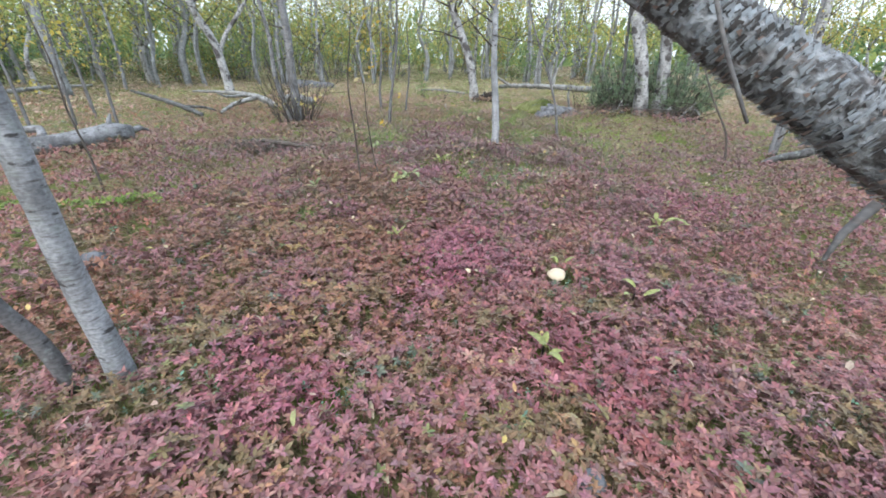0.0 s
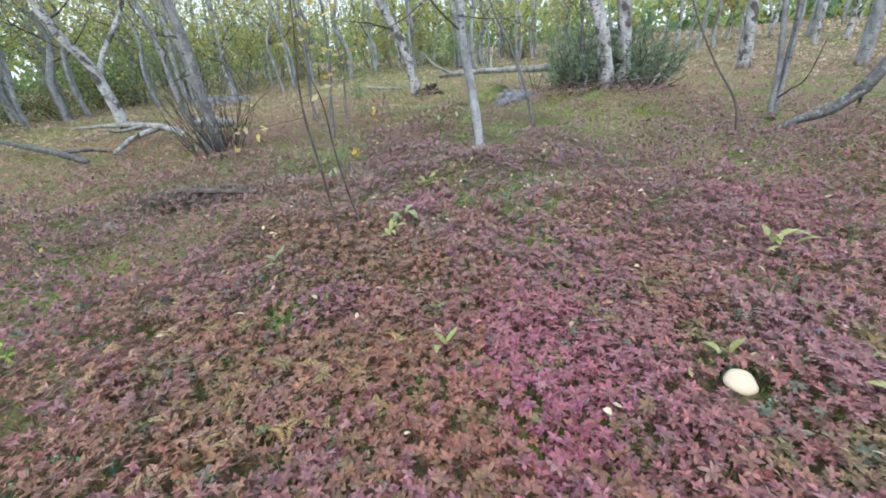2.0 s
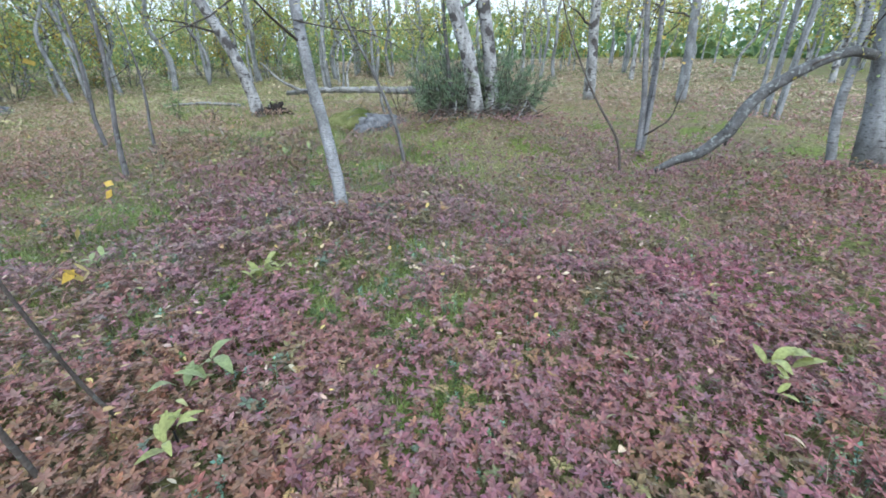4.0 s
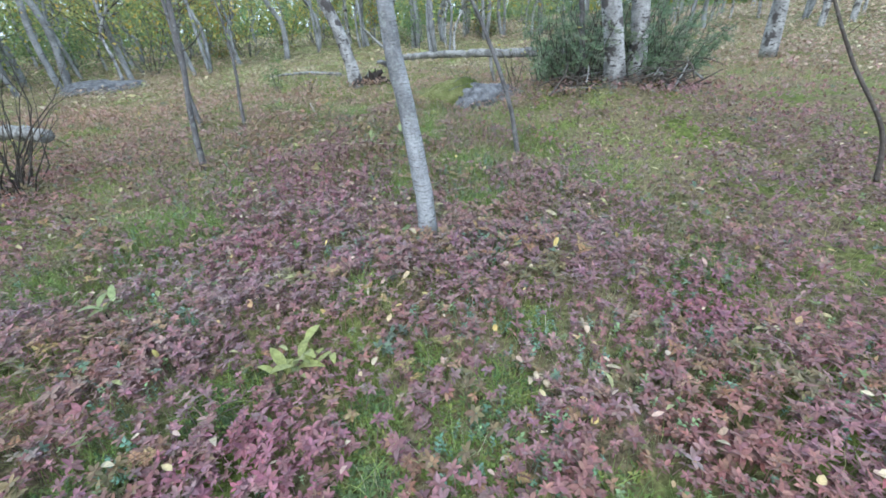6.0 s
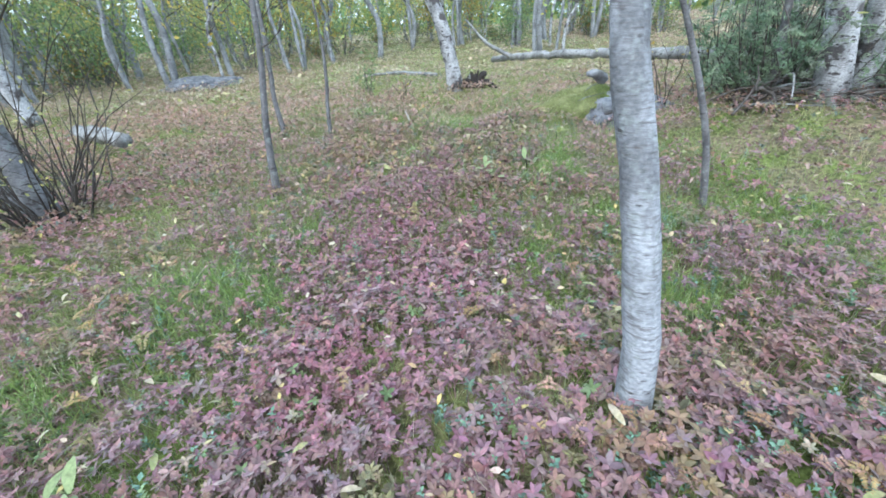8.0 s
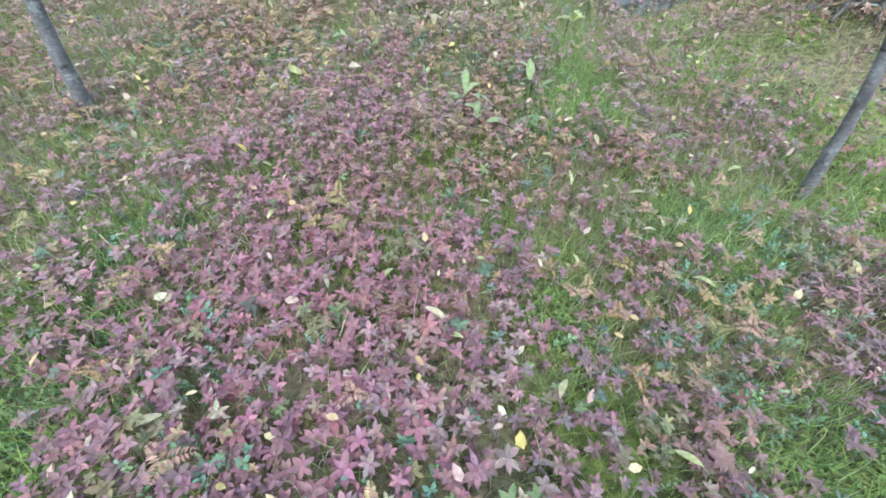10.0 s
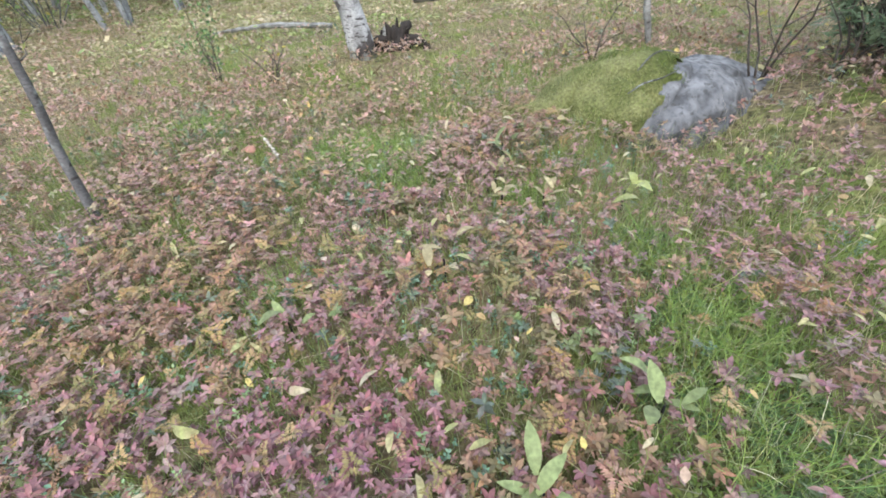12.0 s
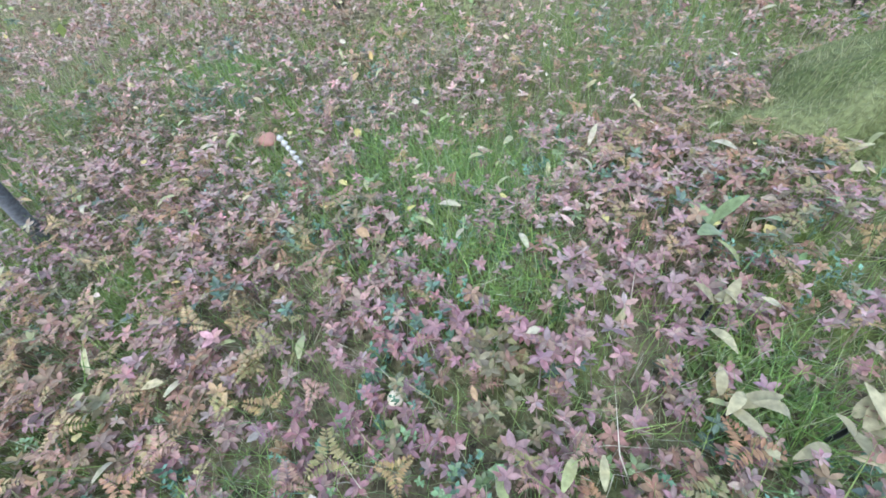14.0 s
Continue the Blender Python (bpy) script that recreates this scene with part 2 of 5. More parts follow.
def leaf_material(name, through_light=0.3, spread=0.0, rough=0.55):
    """Thin leaves: the plants' own colours, mottled, letting some light through."""
    m, nt, b = material(name, rough)
    a = nt.nodes.new("ShaderNodeAttribute")
    a.attribute_name = "tint"
    co = nt.nodes.new("ShaderNodeTexCoord").outputs["Object"]
    col = mixed(nt, 1.0, a.outputs["Color"], ramp(nt, noise_node(nt, co, 90.0), [(0.3, (0.72, 0.72, 0.72)), (0.7, (1.2, 1.2, 1.2))]), "MULTIPLY")
    if spread:
        info = nt.nodes.new("ShaderNodeObjectInfo")
        col = mixed(nt, 1.0, col, ramp(nt, info.outputs["Random"], [(0.0, (0.75, 0.95, 0.8)), (0.5, (1.0, 1.0, 0.9)), (1.0, (1.12, 1.0, 0.82))]), "MULTIPLY")
    nt.links.new(col, b.inputs["Base Color"])
    b.inputs["Sheen Weight"].default_value = 0.30
    b.inputs["Sheen Roughness"].default_value = 0.5
    tr = nt.nodes.new("ShaderNodeBsdfTranslucent")
    nt.links.new(col, tr.inputs["Color"])
    mx = node(nt, "ShaderNodeMixShader", Fac=through_light)
    nt.links.new(b.outputs["BSDF"], mx.inputs[1])
    nt.links.new(tr.outputs["BSDF"], mx.inputs[2])
    nt.links.new(mx.outputs["Shader"], nt.nodes["Material Output"].inputs["Surface"])
    return m


def bark_material(name, pale, dark, marks=0.5, lichen=0.35, rough=0.0):
    """Birch bark: pale skin, short dark cross marks, dark scars, grey lichen."""
    m, nt, b = material(name, 0.75)
    co = nt.nodes.new("ShaderNodeTexCoord").outputs["Object"]
    grey = tuple(c * 0.5 for c in pale)
    base = mixed(nt, ramp(nt, noise_node(nt, co, 9.0, 6.0, (1, 1, 0.5)), [(0.42, (0, 0, 0)), (0.62, (1, 1, 1))]), pale, grey)
    base = mixed(nt, ramp(nt, noise_node(nt, co, 26.0, 6.0), [(0.55, (0, 0, 0)), (0.66, (lichen,) * 3)]), base, (0.30, 0.34, 0.335))
    lines = ramp(nt, noise_node(nt, co, 16.0, 5.0, (1.0, 1.0, 7.0)), [(0.63 - 0.06 * marks, (0, 0, 0)), (0.70 - 0.06 * marks, (0.65, 0.65, 0.65))])
    scars = ramp(nt, noise_node(nt, co, 13.0, 6.0, (1, 1, 2.6)), [(0.70 - 0.11 * marks, (0, 0, 0)), (0.75 - 0.11 * marks, (0.9, 0.9, 0.9))])
    fine = ramp(nt, noise_node(nt, co, 30.0, 4.0, (0.8, 0.8, 9.0)), [(0.54, (0, 0, 0)), (0.66, (0.45, 0.45, 0.45))])
    dust = ramp(nt, noise_node(nt, co, 70.0, 4.0, (1, 1, 1.5)), [(0.35, (0.72, 0.72, 0.72)), (0.65, (1.12, 1.12, 1.12))])
    col = mixed(nt, lines, base, tuple(c * 2.2 for c in dark))
    col = mixed(nt, fine, col, tuple(c * 3.2 for c in dark))
    col = mixed(nt, scars, col, dark)
    if rough:
        torn = ramp(nt, noise_node(nt, co, 5.5, 8.0, (1, 1, 0.8)), [(0.60 - 0.1 * rough, (0, 0, 0)), (0.64 - 0.1 * rough, (0.85, 0.85, 0.85))])
        col = mixed(nt, torn, col, tuple(c * 1.5 for c in dark))
    nt.links.new(mixed(nt, 1.0, col, dust, "MULTIPLY"), b.inputs["Base Color"])
    relief(nt, b, noise_node(nt, co, 40.0, 6.0, (1, 1, 3)), 0.6, 0.006)
    return m


M_LEAF = leaf_material("low_plant_leaf", 0.14, 0.0, 0.5)
M_GRASS = leaf_material("grass_blade", 0.35)
M_CROWN = leaf_material("birch_leaf", 0.4, 1.0)
M_BIRCH = bark_material("birch_bark", (0.36, 0.385, 0.415), (0.045, 0.042, 0.042), 0.7, 0.6)
M_OLD = bark_material("old_birch_bark", (0.52, 0.54, 0.565), (0.035, 0.03, 0.03), 1.0, 0.5, 0.5)
M_YOUNG = bark_material("young_grey_bark", (0.17, 0.172, 0.18), (0.05, 0.045, 0.045), 0.6, 0.6)
M_GREY = bark_material("mid_grey_bark", (0.27, 0.28, 0.30), (0.05, 0.047, 0.047), 0.8, 0.6)
M_TWIG = bark_material("dark_twig_bark", (0.11, 0.095, 0.085), (0.03, 0.026, 0.024), 0.4, 0.3)
M_ARCH = bark_material("dark_grey_bark", (0.13, 0.133, 0.14), (0.025, 0.027, 0.025), 0.7, 0.9)
M_DEAD = bark_material("weathered_wood", (0.36, 0.37, 0.37), (0.045, 0.042, 0.04), 0.8, 0.7)

M_SOIL, nt, b = material("moss_and_litter", 0.95)
co = nt.nodes.new("ShaderNodeTexCoord").outputs["Object"]
near_mix = mixed(nt, ramp(nt, noise_node(nt, co, 2.2, 6.0), [(0.36, (0, 0, 0)), (0.56, (1, 1, 1))]), (0.19, 0.25, 0.07), (0.26, 0.22, 0.145))
fine = ramp(nt, noise_node(nt, co, 28.0, 8.0), [(0.3, (0.22, 0.22, 0.22)), (0.7, (1.15, 1.15, 1.05))])
nt.links.new(mixed(nt, 1.0, near_mix, fine, "MULTIPLY"), b.inputs["Base Color"])
relief(nt, b, noise_node(nt, co, 30.0, 8.0), 1.0, 0.03)

M_ROCK, nt, b = material("grey_lichened_stone", 0.85)
co = nt.nodes.new("ShaderNodeTexCoord").outputs["Object"]
stone = mixed(nt, ramp(nt, noise_node(nt, co, 11.0, 9.0), [(0.36, (0, 0, 0)), (0.64, (1, 1, 1))]), (0.085, 0.092, 0.105), (0.22, 0.235, 0.26))
stone = mixed(nt, ramp(nt, noise_node(nt, co, 34.0, 7.0), [(0.54, (0, 0, 0)), (0.66, (0.7, 0.7, 0.7))]), stone, (0.055, 0.058, 0.06))
nt.links.new(stone, b.inputs["Base Color"])
relief(nt, b, noise_node(nt, co, 22.0, 8.0), 0.7, 0.02)

M_MOSS, nt, b = material("pale_green_moss", 0.95)
co = nt.nodes.new("ShaderNodeTexCoord").outputs["Object"]
moss = mixed(nt, ramp(nt, noise_node(nt, co, 3.2, 6.0), [(0.35, (0, 0, 0)), (0.62, (1, 1, 1))]), (0.085, 0.115, 0.03), (0.23, 0.245, 0.105))
nt.links.new(mixed(nt, 1.0, moss, ramp(nt, noise_node(nt, co, 60.0, 6.0), [(0.3, (0.5, 0.5, 0.5)), (0.7, (1.2, 1.2, 1.2))]), "MULTIPLY"), b.inputs["Base Color"])
relief(nt, b, noise_node(nt, co, 70.0, 8.0), 1.0, 0.02)

# ---- ground ----
def spread_axis(mid, inner, step, reach, n):
    a = np.arange(0, inner, step)
    b = inner * (reach / inner) ** np.linspace(0, 1, n)
    h = np.concatenate([a, b])
    return mid + np.concatenate([-h[:0:-1], h])


gx, gy = spread_axis(0.4, 8.0, 0.1, 400.0, 30), spread_axis(7.0, 9.0, 0.1, 400.0, 30)
X, Y = np.meshgrid(gx, gy)
Zg = soil(X, Y) + 0.03 * (vnoise(X, Y, 0.22, 5) - 0.5)
nx, ny = len(gx), len(gy)
q = (np.arange(ny - 1)[:, None] * nx + np.arange(nx - 1)[None]).ravel()
tri = np.concatenate([np.stack([q, q + 1, q + nx + 1], 1), np.stack([q, q + nx + 1, q + nx], 1)])
tagged(new("ground", mesh_from("ground", np.stack([X, Y, Zg], -1).reshape(-1, 3), tri, None, M_SOIL, True)),
       "mossy brown forest soil under low red plants", "ground", kind="structure")


# ---- trees ----
def crown_shape(centres, radius, count, leaf, seed, tones):
    """Many small leaves gathered round the twig ends."""
    r = np.random.default_rng(seed)
    c = np.asarray(centres, float)
    k = r.integers(0, len(c), count)
    off = r.normal(0, 1, (count, 3)) * radius * np.array([1, 1, 0.75])
    p = c[k] + off
    a, u = r.uniform(0, 2 * np.pi, count), r.uniform(-1.2, 0.4, count)
    L = leaf * r.uniform(0.7, 1.3, count)
    d = np.stack([np.cos(a) * np.cos(u), np.sin(a) * np.cos(u), np.sin(u)], 1)
    w = np.cross(d, r.normal(0, 1, (count, 3)))
    w /= np.linalg.norm(w, axis=1)[:, None] + 1e-9
    v = np.stack([p, p + d * (L * 0.45)[:, None] + w * (L * 0.28)[:, None], p + d * L[:, None], p + d * (L * 0.45)[:, None] - w * (L * 0.28)[:, None]], 1)
    i = np.arange(count)[:, None] * 4
    t = np.concatenate([i + np.array([0, 1, 2]), i + np.array([0, 2, 3])])
    tone = np.array(tones)[r.integers(0, len(tones), count)] * r.normal(1, 0.15, (count, 1))
    return (v.reshape(-1, 3), t), np.clip(np.repeat(tone, 4, 0), 0.01, 0.9)


YELLOW = ((0.51, 0.48, 0.17), (0.45, 0.46, 0.18), (0.37, 0.43, 0.19), (0.57, 0.44, 0.13), (0.33, 0.41, 0.20))
GREEN = ((0.19, 0.28, 0.15), (0.24, 0.33, 0.16), (0.30, 0.38, 0.18), (0.16, 0.24, 0.14))


def limbs(r, start, way, length, rad, n, out, ends, depth=1):
    """A crooked limb with side twigs: adds (path, radii) to out and twig ends to ends."""
    p, d = Vector(start), Vector(way).normalized()
    path = [p.copy()]
    for k in range(4):
        d = (d + Vector((r.gauss(0, 0.22), r.gauss(0, 0.22), r.gauss(0.05, 0.18)))).normalized()
        p = p + d * length / 4
        path.append(p.copy())
    out.append((path, [rad * f for f in (1, 0.8, 0.6, 0.42, 0.2)]))
    ends += [tuple(q) for q in path[2:]]
    if depth:
        for k in range(n):
            q = path[r.randint(1, 4)]
            limbs(r, q, d + Vector((r.gauss(0, 0.8), r.gauss(0, 0.8), r.gauss(0.1, 0.5))), length * r.uniform(0.35, 0.6), rad * 0.45, n, out, ends, depth - 1)


def birch(name, base, stems, label, seed, bark=None, branches=(), crown=None, seg=12, twigs=6, group="", suckers=0):
    """A birch: stems of (points above the base, radii), named boughs, free limbs and a leafy crown."""
    bark = bark or M_BIRCH
    r = random.Random(seed)
    b = at(*base)
    ob = root(name, b, label, "tree", group)
    free, ends = [], []
    for n, (path, radii) in enumerate(stems):
        v, t = tube([Vector(p) - b for p in path], radii, seg, 0.06, seed + n)
        part("trunk", (v, t), bark, ob)
        for k in range(twigs):
            f = r.uniform(crown.get("low", 0.45) if crown else 0.45, 1.0)
            i = f * (len(path) - 1)
            q = (Vector(path[int(i)]).lerp(Vector(path[min(int(i) + 1, len(path) - 1)]), i % 1)) - b
            a = r.uniform(0, 2 * math.pi)
            limbs(r, q, (math.cos(a), math.sin(a), r.uniform(0.2, 1.0)), r.uniform(0.5, 1.1) * crown["reach"] if crown else 0.5, radii[int(i)] * 0.3, 2, free, ends)
    for path, radii in branches:
        part("bough", tube([Vector(p) - b for p in path], radii, 6, 0.15, seed + 40), M_TWIG if radii[0] < 0.0155 else bark, ob)
    for k in range(suckers):
        a = r.uniform(0, 2 * math.pi)
        q = Vector((math.cos(a), math.sin(a), 0)) * r.uniform(0.05, 0.36)
        limbs(r, q, (math.cos(a) * 0.35, math.sin(a) * 0.35, 1), r.uniform(0.4, 1.6), 0.010, 1, free, ends)
    if free:
        tagged(part("brushwood", joined([tube(p, rr, 3, 0.1, 3, False, 1) for p, rr in free]), M_TWIG, ob, "thin dark twigs"), kind="stuff")
    if crown and crown["count"]:
        sh, tint = crown_shape(ends, crown["spread"], crown["count"], crown["leaf"], seed, crown.get("tones", YELLOW))
        tagged(part("crown", sh, M_CROWN, ob, "sparse yellow-green autumn leaves", tint, False), kind="stuff")
    return ob


TALL = dict(reach=1.4, spread=0.22, count=1500, leaf=0.045)
A0 = (0.6, 6.0)
birch("birch_tree", A0, [([(0.61, 5.98, -0.18), (0.612, 6.0, 0.1), (0.60, 6.05, 0.35), (0.585, 6.1, 0.56), (0.56, 6.18, 0.83), (0.55, 6.23, 1.0), (0.545, 6.3, 1.3), (0.53, 6.5, 2.0), (0.42, 6.9, 4.2)],
       [0.064, 0.051, 0.048, 0.047, 0.046, 0.044, 0.042, 0.036, 0.016])],
      "slender pale birch leaning slightly among red dwarf cornel", 11,
      branches=[([(0.50, 6.26, 1.34), (0.81, 6.21, 1.28), (1.10, 6.16, 1.27), (1.56, 6.10, 1.28)], [0.0065, 0.0045, 0.0032, 0.0014]),
                ([(0.96, 6.18, 1.27), (1.18, 6.15, 1.20), (1.40, 6.08, 1.06)], [0.005, 0.004, 0.002]),
                ([(1.18, 6.15, 1.27), (1.24, 6.13, 1.35), (1.34, 6.11, 1.39)], [0.004, 0.003, 0.0015]),
                ([(0.75, 6.22, 1.29), (0.83, 6.13, 1.38), (0.85, 6.11, 1.47)], [0.004, 0.003, 0.0015]),
                ([(-0.12, 6.35, 1.33), (-0.19, 6.29, 1.23), (-0.20, 6.24, 1.12)], [0.005, 0.004, 0.002]),
                ([(0.13, 6.31, 1.47), (0.04, 6.24, 1.56), (-0.07, 6.22, 1.60)], [0.005, 0.004, 0.002]),
                ([(0.44, 6.28, 1.64), (0.13, 6.31, 1.47), (-0.04, 6.34, 1.36), (-0.27, 6.38, 1.27), (-0.40, 6.39, 1.21)], [0.008, 0.0065, 0.0055, 0.004, 0.002]),
                ([(0.53, 6.28, 0.84), (0.49, 6.24, 0.86), (0.47, 6.23, 0.86)], [0.016, 0.011, 0.006]),
                ([(0.54, 6.27, 0.77), (0.58, 6.24, 0.78), (0.60, 6.24, 0.79)], [0.024, 0.017, 0.007])],
      crown=dict(TALL, count=900), twigs=7)
birch("birch_tree", (-1.29, 1.41), [([(-1.28, 1.42, -0.15), (-1.29, 1.41, 0.1), (-1.30, 1.4, 0.34), (-1.31, 1.39, 0.8), (-1.32, 1.38, 1.16), (-1.32, 1.4, 1.6), (-1.4, 1.5, 3.0)], [0.05, 0.043, 0.041, 0.04, 0.038, 0.036, 0.025])],
      "young birch with smooth grey-white bark and dark knots", 12, branches=[([(-1.31, 1.39, 1.0), (-1.28, 1.37, 1.02), (-1.27, 1.36, 1.025)], [0.018, 0.012, 0.006])], crown=dict(TALL, count=0), twigs=3)
birch("birch_tree", (-1.46, 1.36), [([(-1.44, 1.37, -0.12), (-1.46, 1.35, 0.1), (-1.49, 1.31, 0.27), (-1.52, 1.27, 0.46), (-1.55, 1.25, 0.8), (-1.65, 1.15, 1.5), (-1.9, 0.9, 2.6)], [0.03, 0.027, 0.026, 0.026, 0.024, 0.02, 0.01])],
      "thin leaning birch stem spotted with pale lichen", 13, bark=M_YOUNG, crown=dict(TALL, count=0, reach=0.6), twigs=4)
# the old trunk that leans across the start of the way, its foot off to one side
M_FLAKY, nt, b = material("flaking_old_birch_bark", 0.8)
co = nt.nodes.new("ShaderNodeTexCoord").outputs["Object"]
flaky = mixed(nt, ramp(nt, noise_node(nt, co, 45.0, 6.0), [(0.4, (0, 0, 0)), (0.6, (1, 1, 1))]), (0.06, 0.06, 0.063), (0.29, 0.32, 0.35))
flaky = mixed(nt, ramp(nt, noise_node(nt, co, 9.0, 3.0), [(0.56, (0, 0, 0)), (0.72, (0.6, 0.6, 0.6))]), flaky, (0.20, 0.13, 0.10))
nt.links.new(flaky, b.inputs["Base Color"])
relief(nt, b, noise_node(nt, co, 90.0, 8.0), 1.0, 0.012)
lean_path = [(1.77, 0.1, -0.17), (1.32, 0.33, 0.28), (0.92, 0.58, 0.66), (0.55, 0.82, 0.95), (0.37, 0.96, 1.09), (0.07, 1.2, 1.38), (-0.4, 1.5, 2.05)]
lean = root("leaning_birch", at(1.77, 0.1), "thick leaning birch trunk with rough flaking bark", "tree")
lb = at(1.77, 0.1)
lean_radii = [0.085, 0.068, 0.056, 0.05, 0.048, 0.045, 0.04]
part("trunk", tube([Vector(q) - lb for q in lean_path], lean_radii, 32, 0.07, 14, True, 30), M_FLAKY, lean)
rr = random.Random(9)
flakes, flake_tint = [], []
for k in range(5600):
    u = rr.uniform(0.7, 4.9)
    a, c = Vector(lean_path[int(u)]), Vector(lean_path[int(u) + 1])
    axis = (c - a).normalized()
    s1 = axis.cross(Vector((0.31, 0.95, 0.02))).normalized()
    s2 = axis.cross(s1)
    g = rr.uniform(0, 6.28)
    out_way = s1 * math.cos(g) + s2 * math.sin(g)
    side = axis.cross(out_way)
    thick = lean_radii[int(u)] * (1 - u % 1) + lean_radii[int(u) + 1] * (u % 1)
    q = a.lerp(c, u % 1) + out_way * (thick + rr.uniform(0.0, 0.004)) - lb
    L, W = rr.uniform(0.003, 0.011), rr.uniform(0.002, 0.007)
    lift_out = out_way * rr.uniform(0.001, 0.007)
    flakes.append((np.array([tuple(q - side * L - out_way * 0.002), tuple(q + side * L - out_way * 0.002), tuple(q + side * L * rr.uniform(0.5, 1) + axis * W + lift_out), tuple(q - side * L * rr.uniform(0.4, 1) + axis * W * 1.4 + lift_out)]), np.array([(0, 1, 2), (0, 2, 3)])))
    tone = rr.choice(((0.37, 0.43, 0.49), (0.31, 0.36, 0.41), (0.30, 0.34, 0.38), (0.20, 0.22, 0.24), (0.045, 0.045, 0.048), (0.07, 0.065, 0.065), (0.26, 0.20, 0.18)))
    flake_tint += [tone] * 4
tagged(part("bark_flaking", joined(flakes), M_LEAF, lean, "curled flakes of loose bark", np.array(flake_tint), False), kind="stuff")
for pth, rad in (([(0.245, 0.86, 1.24), (0.295, 0.82, 1.08), (0.36, 0.81, 0.965)], [0.003, 0.0028, 0.0024]), ([(0.56, 0.78, 0.86), (0.52, 0.77, 0.82), (0.50, 0.76, 0.78)], [0.008, 0.006, 0.003])):
    part("bough", tube([Vector(q) - lb for q in pth], rad, 6, 0.15, 40), M_YOUNG, lean)
birch("birch_tree", (0.61, 12.5), [([(0.69, 12.5, -0.1), (0.64, 12.5, 0.4), (0.51, 12.5, 0.97), (0.25, 12.51, 1.69), (0.0, 12.52, 2.26), (-0.27, 12.54, 3.5), (-0.48, 12.6, 6)], [0.15, 0.12, 0.11, 0.105, 0.1, 0.08, 0.03])],
      "old birch leaning beside a dark broken stump", 15, crown=dict(TALL, reach=1.9, count=2600, spread=0.3), twigs=10, bark=M_OLD)
birch("birch_tree", (3.8, 8.92), [([(3.84, 8.9, 0.0), (3.79, 8.93, 0.5), (3.68, 8.98, 1.1), (3.5, 9.1, 1.8), (3.2, 9.3, 3.2), (3.0, 9.4, 6.5)], [0.16, 0.125, 0.12, 0.115, 0.1, 0.04])],
      "stout white birch rising out of a juniper bush", 16, crown=dict(TALL, reach=2.2, count=2600, spread=0.35), twigs=10, bark=M_OLD)
birch("birch_tree", (4.24, 9.08), [([(4.26, 9.06, 0.0), (4.24, 9.08, 0.6), (4.2, 9.1, 1.1), (4.1, 9.17, 1.9), (4.0, 9.3, 3.5), (4.1, 9.5, 6.5)], [0.15, 0.115, 0.11, 0.105, 0.09, 0.03])],
      "white birch with dark bark scars behind a juniper", 17, crown=dict(TALL, reach=2.2, count=2600, spread=0.35), twigs=10, bark=M_OLD)
birch("birch_tree", (3.6, 9.3), [([(3.62, 9.3, 0.05), (3.52, 9.3, 0.8), (3.45, 9.32, 1.6), (3.42, 9.4, 2.6)], [0.045, 0.035, 0.03, 0.02])],
      "thin grey birch stem beside a stout birch", 18, bark=M_YOUNG, crown=dict(TALL, count=400), twigs=5)
birch("birch_tree", (6.0, 4.38), [([(6.0, 4.38, -0.1), (5.97, 4.45, 0.4), (5.94, 4.52, 0.8), (5.9, 4.63, 1.4), (5.85, 4.8, 3), (5.8, 5, 6)], [0.16, 0.125, 0.12, 0.115, 0.1, 0.04]),
      ([(5.86, 4.66, -0.1), (5.8, 4.75, 0.5), (5.82, 4.78, 1.2), (5.7, 4.9, 2.2)], [0.05, 0.045, 0.04, 0.03])],
      "tall white birch with a dark side stem", 19, crown=dict(TALL, count=1200), twigs=6)
birch("arching_birch", (4.06, 5.48), [([(4.0, 5.52, -0.12), (4.16, 5.4, 0.0), (4.32, 5.26, 0.09), (4.5, 5.13, 0.31), (4.66, 5.05, 0.62), (4.9, 4.9, 0.84), (5.25, 4.8, 0.98), (5.55, 4.7, 1.04), (5.84, 4.62, 1.0)], [0.03, 0.045, 0.056, 0.062, 0.058, 0.055, 0.05, 0.048, 0.046])],
      "arching grey birch limb bent down to the ground", 20, bark=M_ARCH, twigs=0,
      branches=[([(4.5, 5.13, 0.34), (4.52, 5.14, 0.22), (4.53, 5.14, 0.16)], [0.03, 0.022, 0.012]), ([(5.0, 4.87, 0.84), (5.05, 4.8, 0.95), (5.2, 4.7, 1.02)], [0.014, 0.01, 0.006])])
birch("birch_tree", (4.68, 6.3), [([(4.70, 6.27, -0.15), (4.70, 6.32, 0.44), (4.66, 6.4, 1.08), (4.6, 6.5, 1.9), (4.5, 6.7, 3.5)], [0.05, 0.036, 0.032, 0.028, 0.015]),
      ([(4.75, 6.3, -0.15), (4.77, 6.3, 0.74), (4.76, 6.36, 1.54), (4.76, 6.5, 3)], [0.045, 0.033, 0.028, 0.015]),
      ([(4.70, 6.22, -0.15), (4.73, 6.24, 0.7), (4.69, 6.3, 1.6), (4.72, 6.4, 3)], [0.03, 0.02, 0.017, 0.01])],
      "clump of three slim grey birch stems", 21, bark=M_GREY, crown=dict(TALL, count=500, reach=0.8), twigs=3,
      branches=[([(4.66, 6.2, 0.1), (4.62, 6.02, 0.22), (4.7, 5.92, 0.36), (4.74, 5.85, 0.78)], [0.014, 0.012, 0.01, 0.005])])
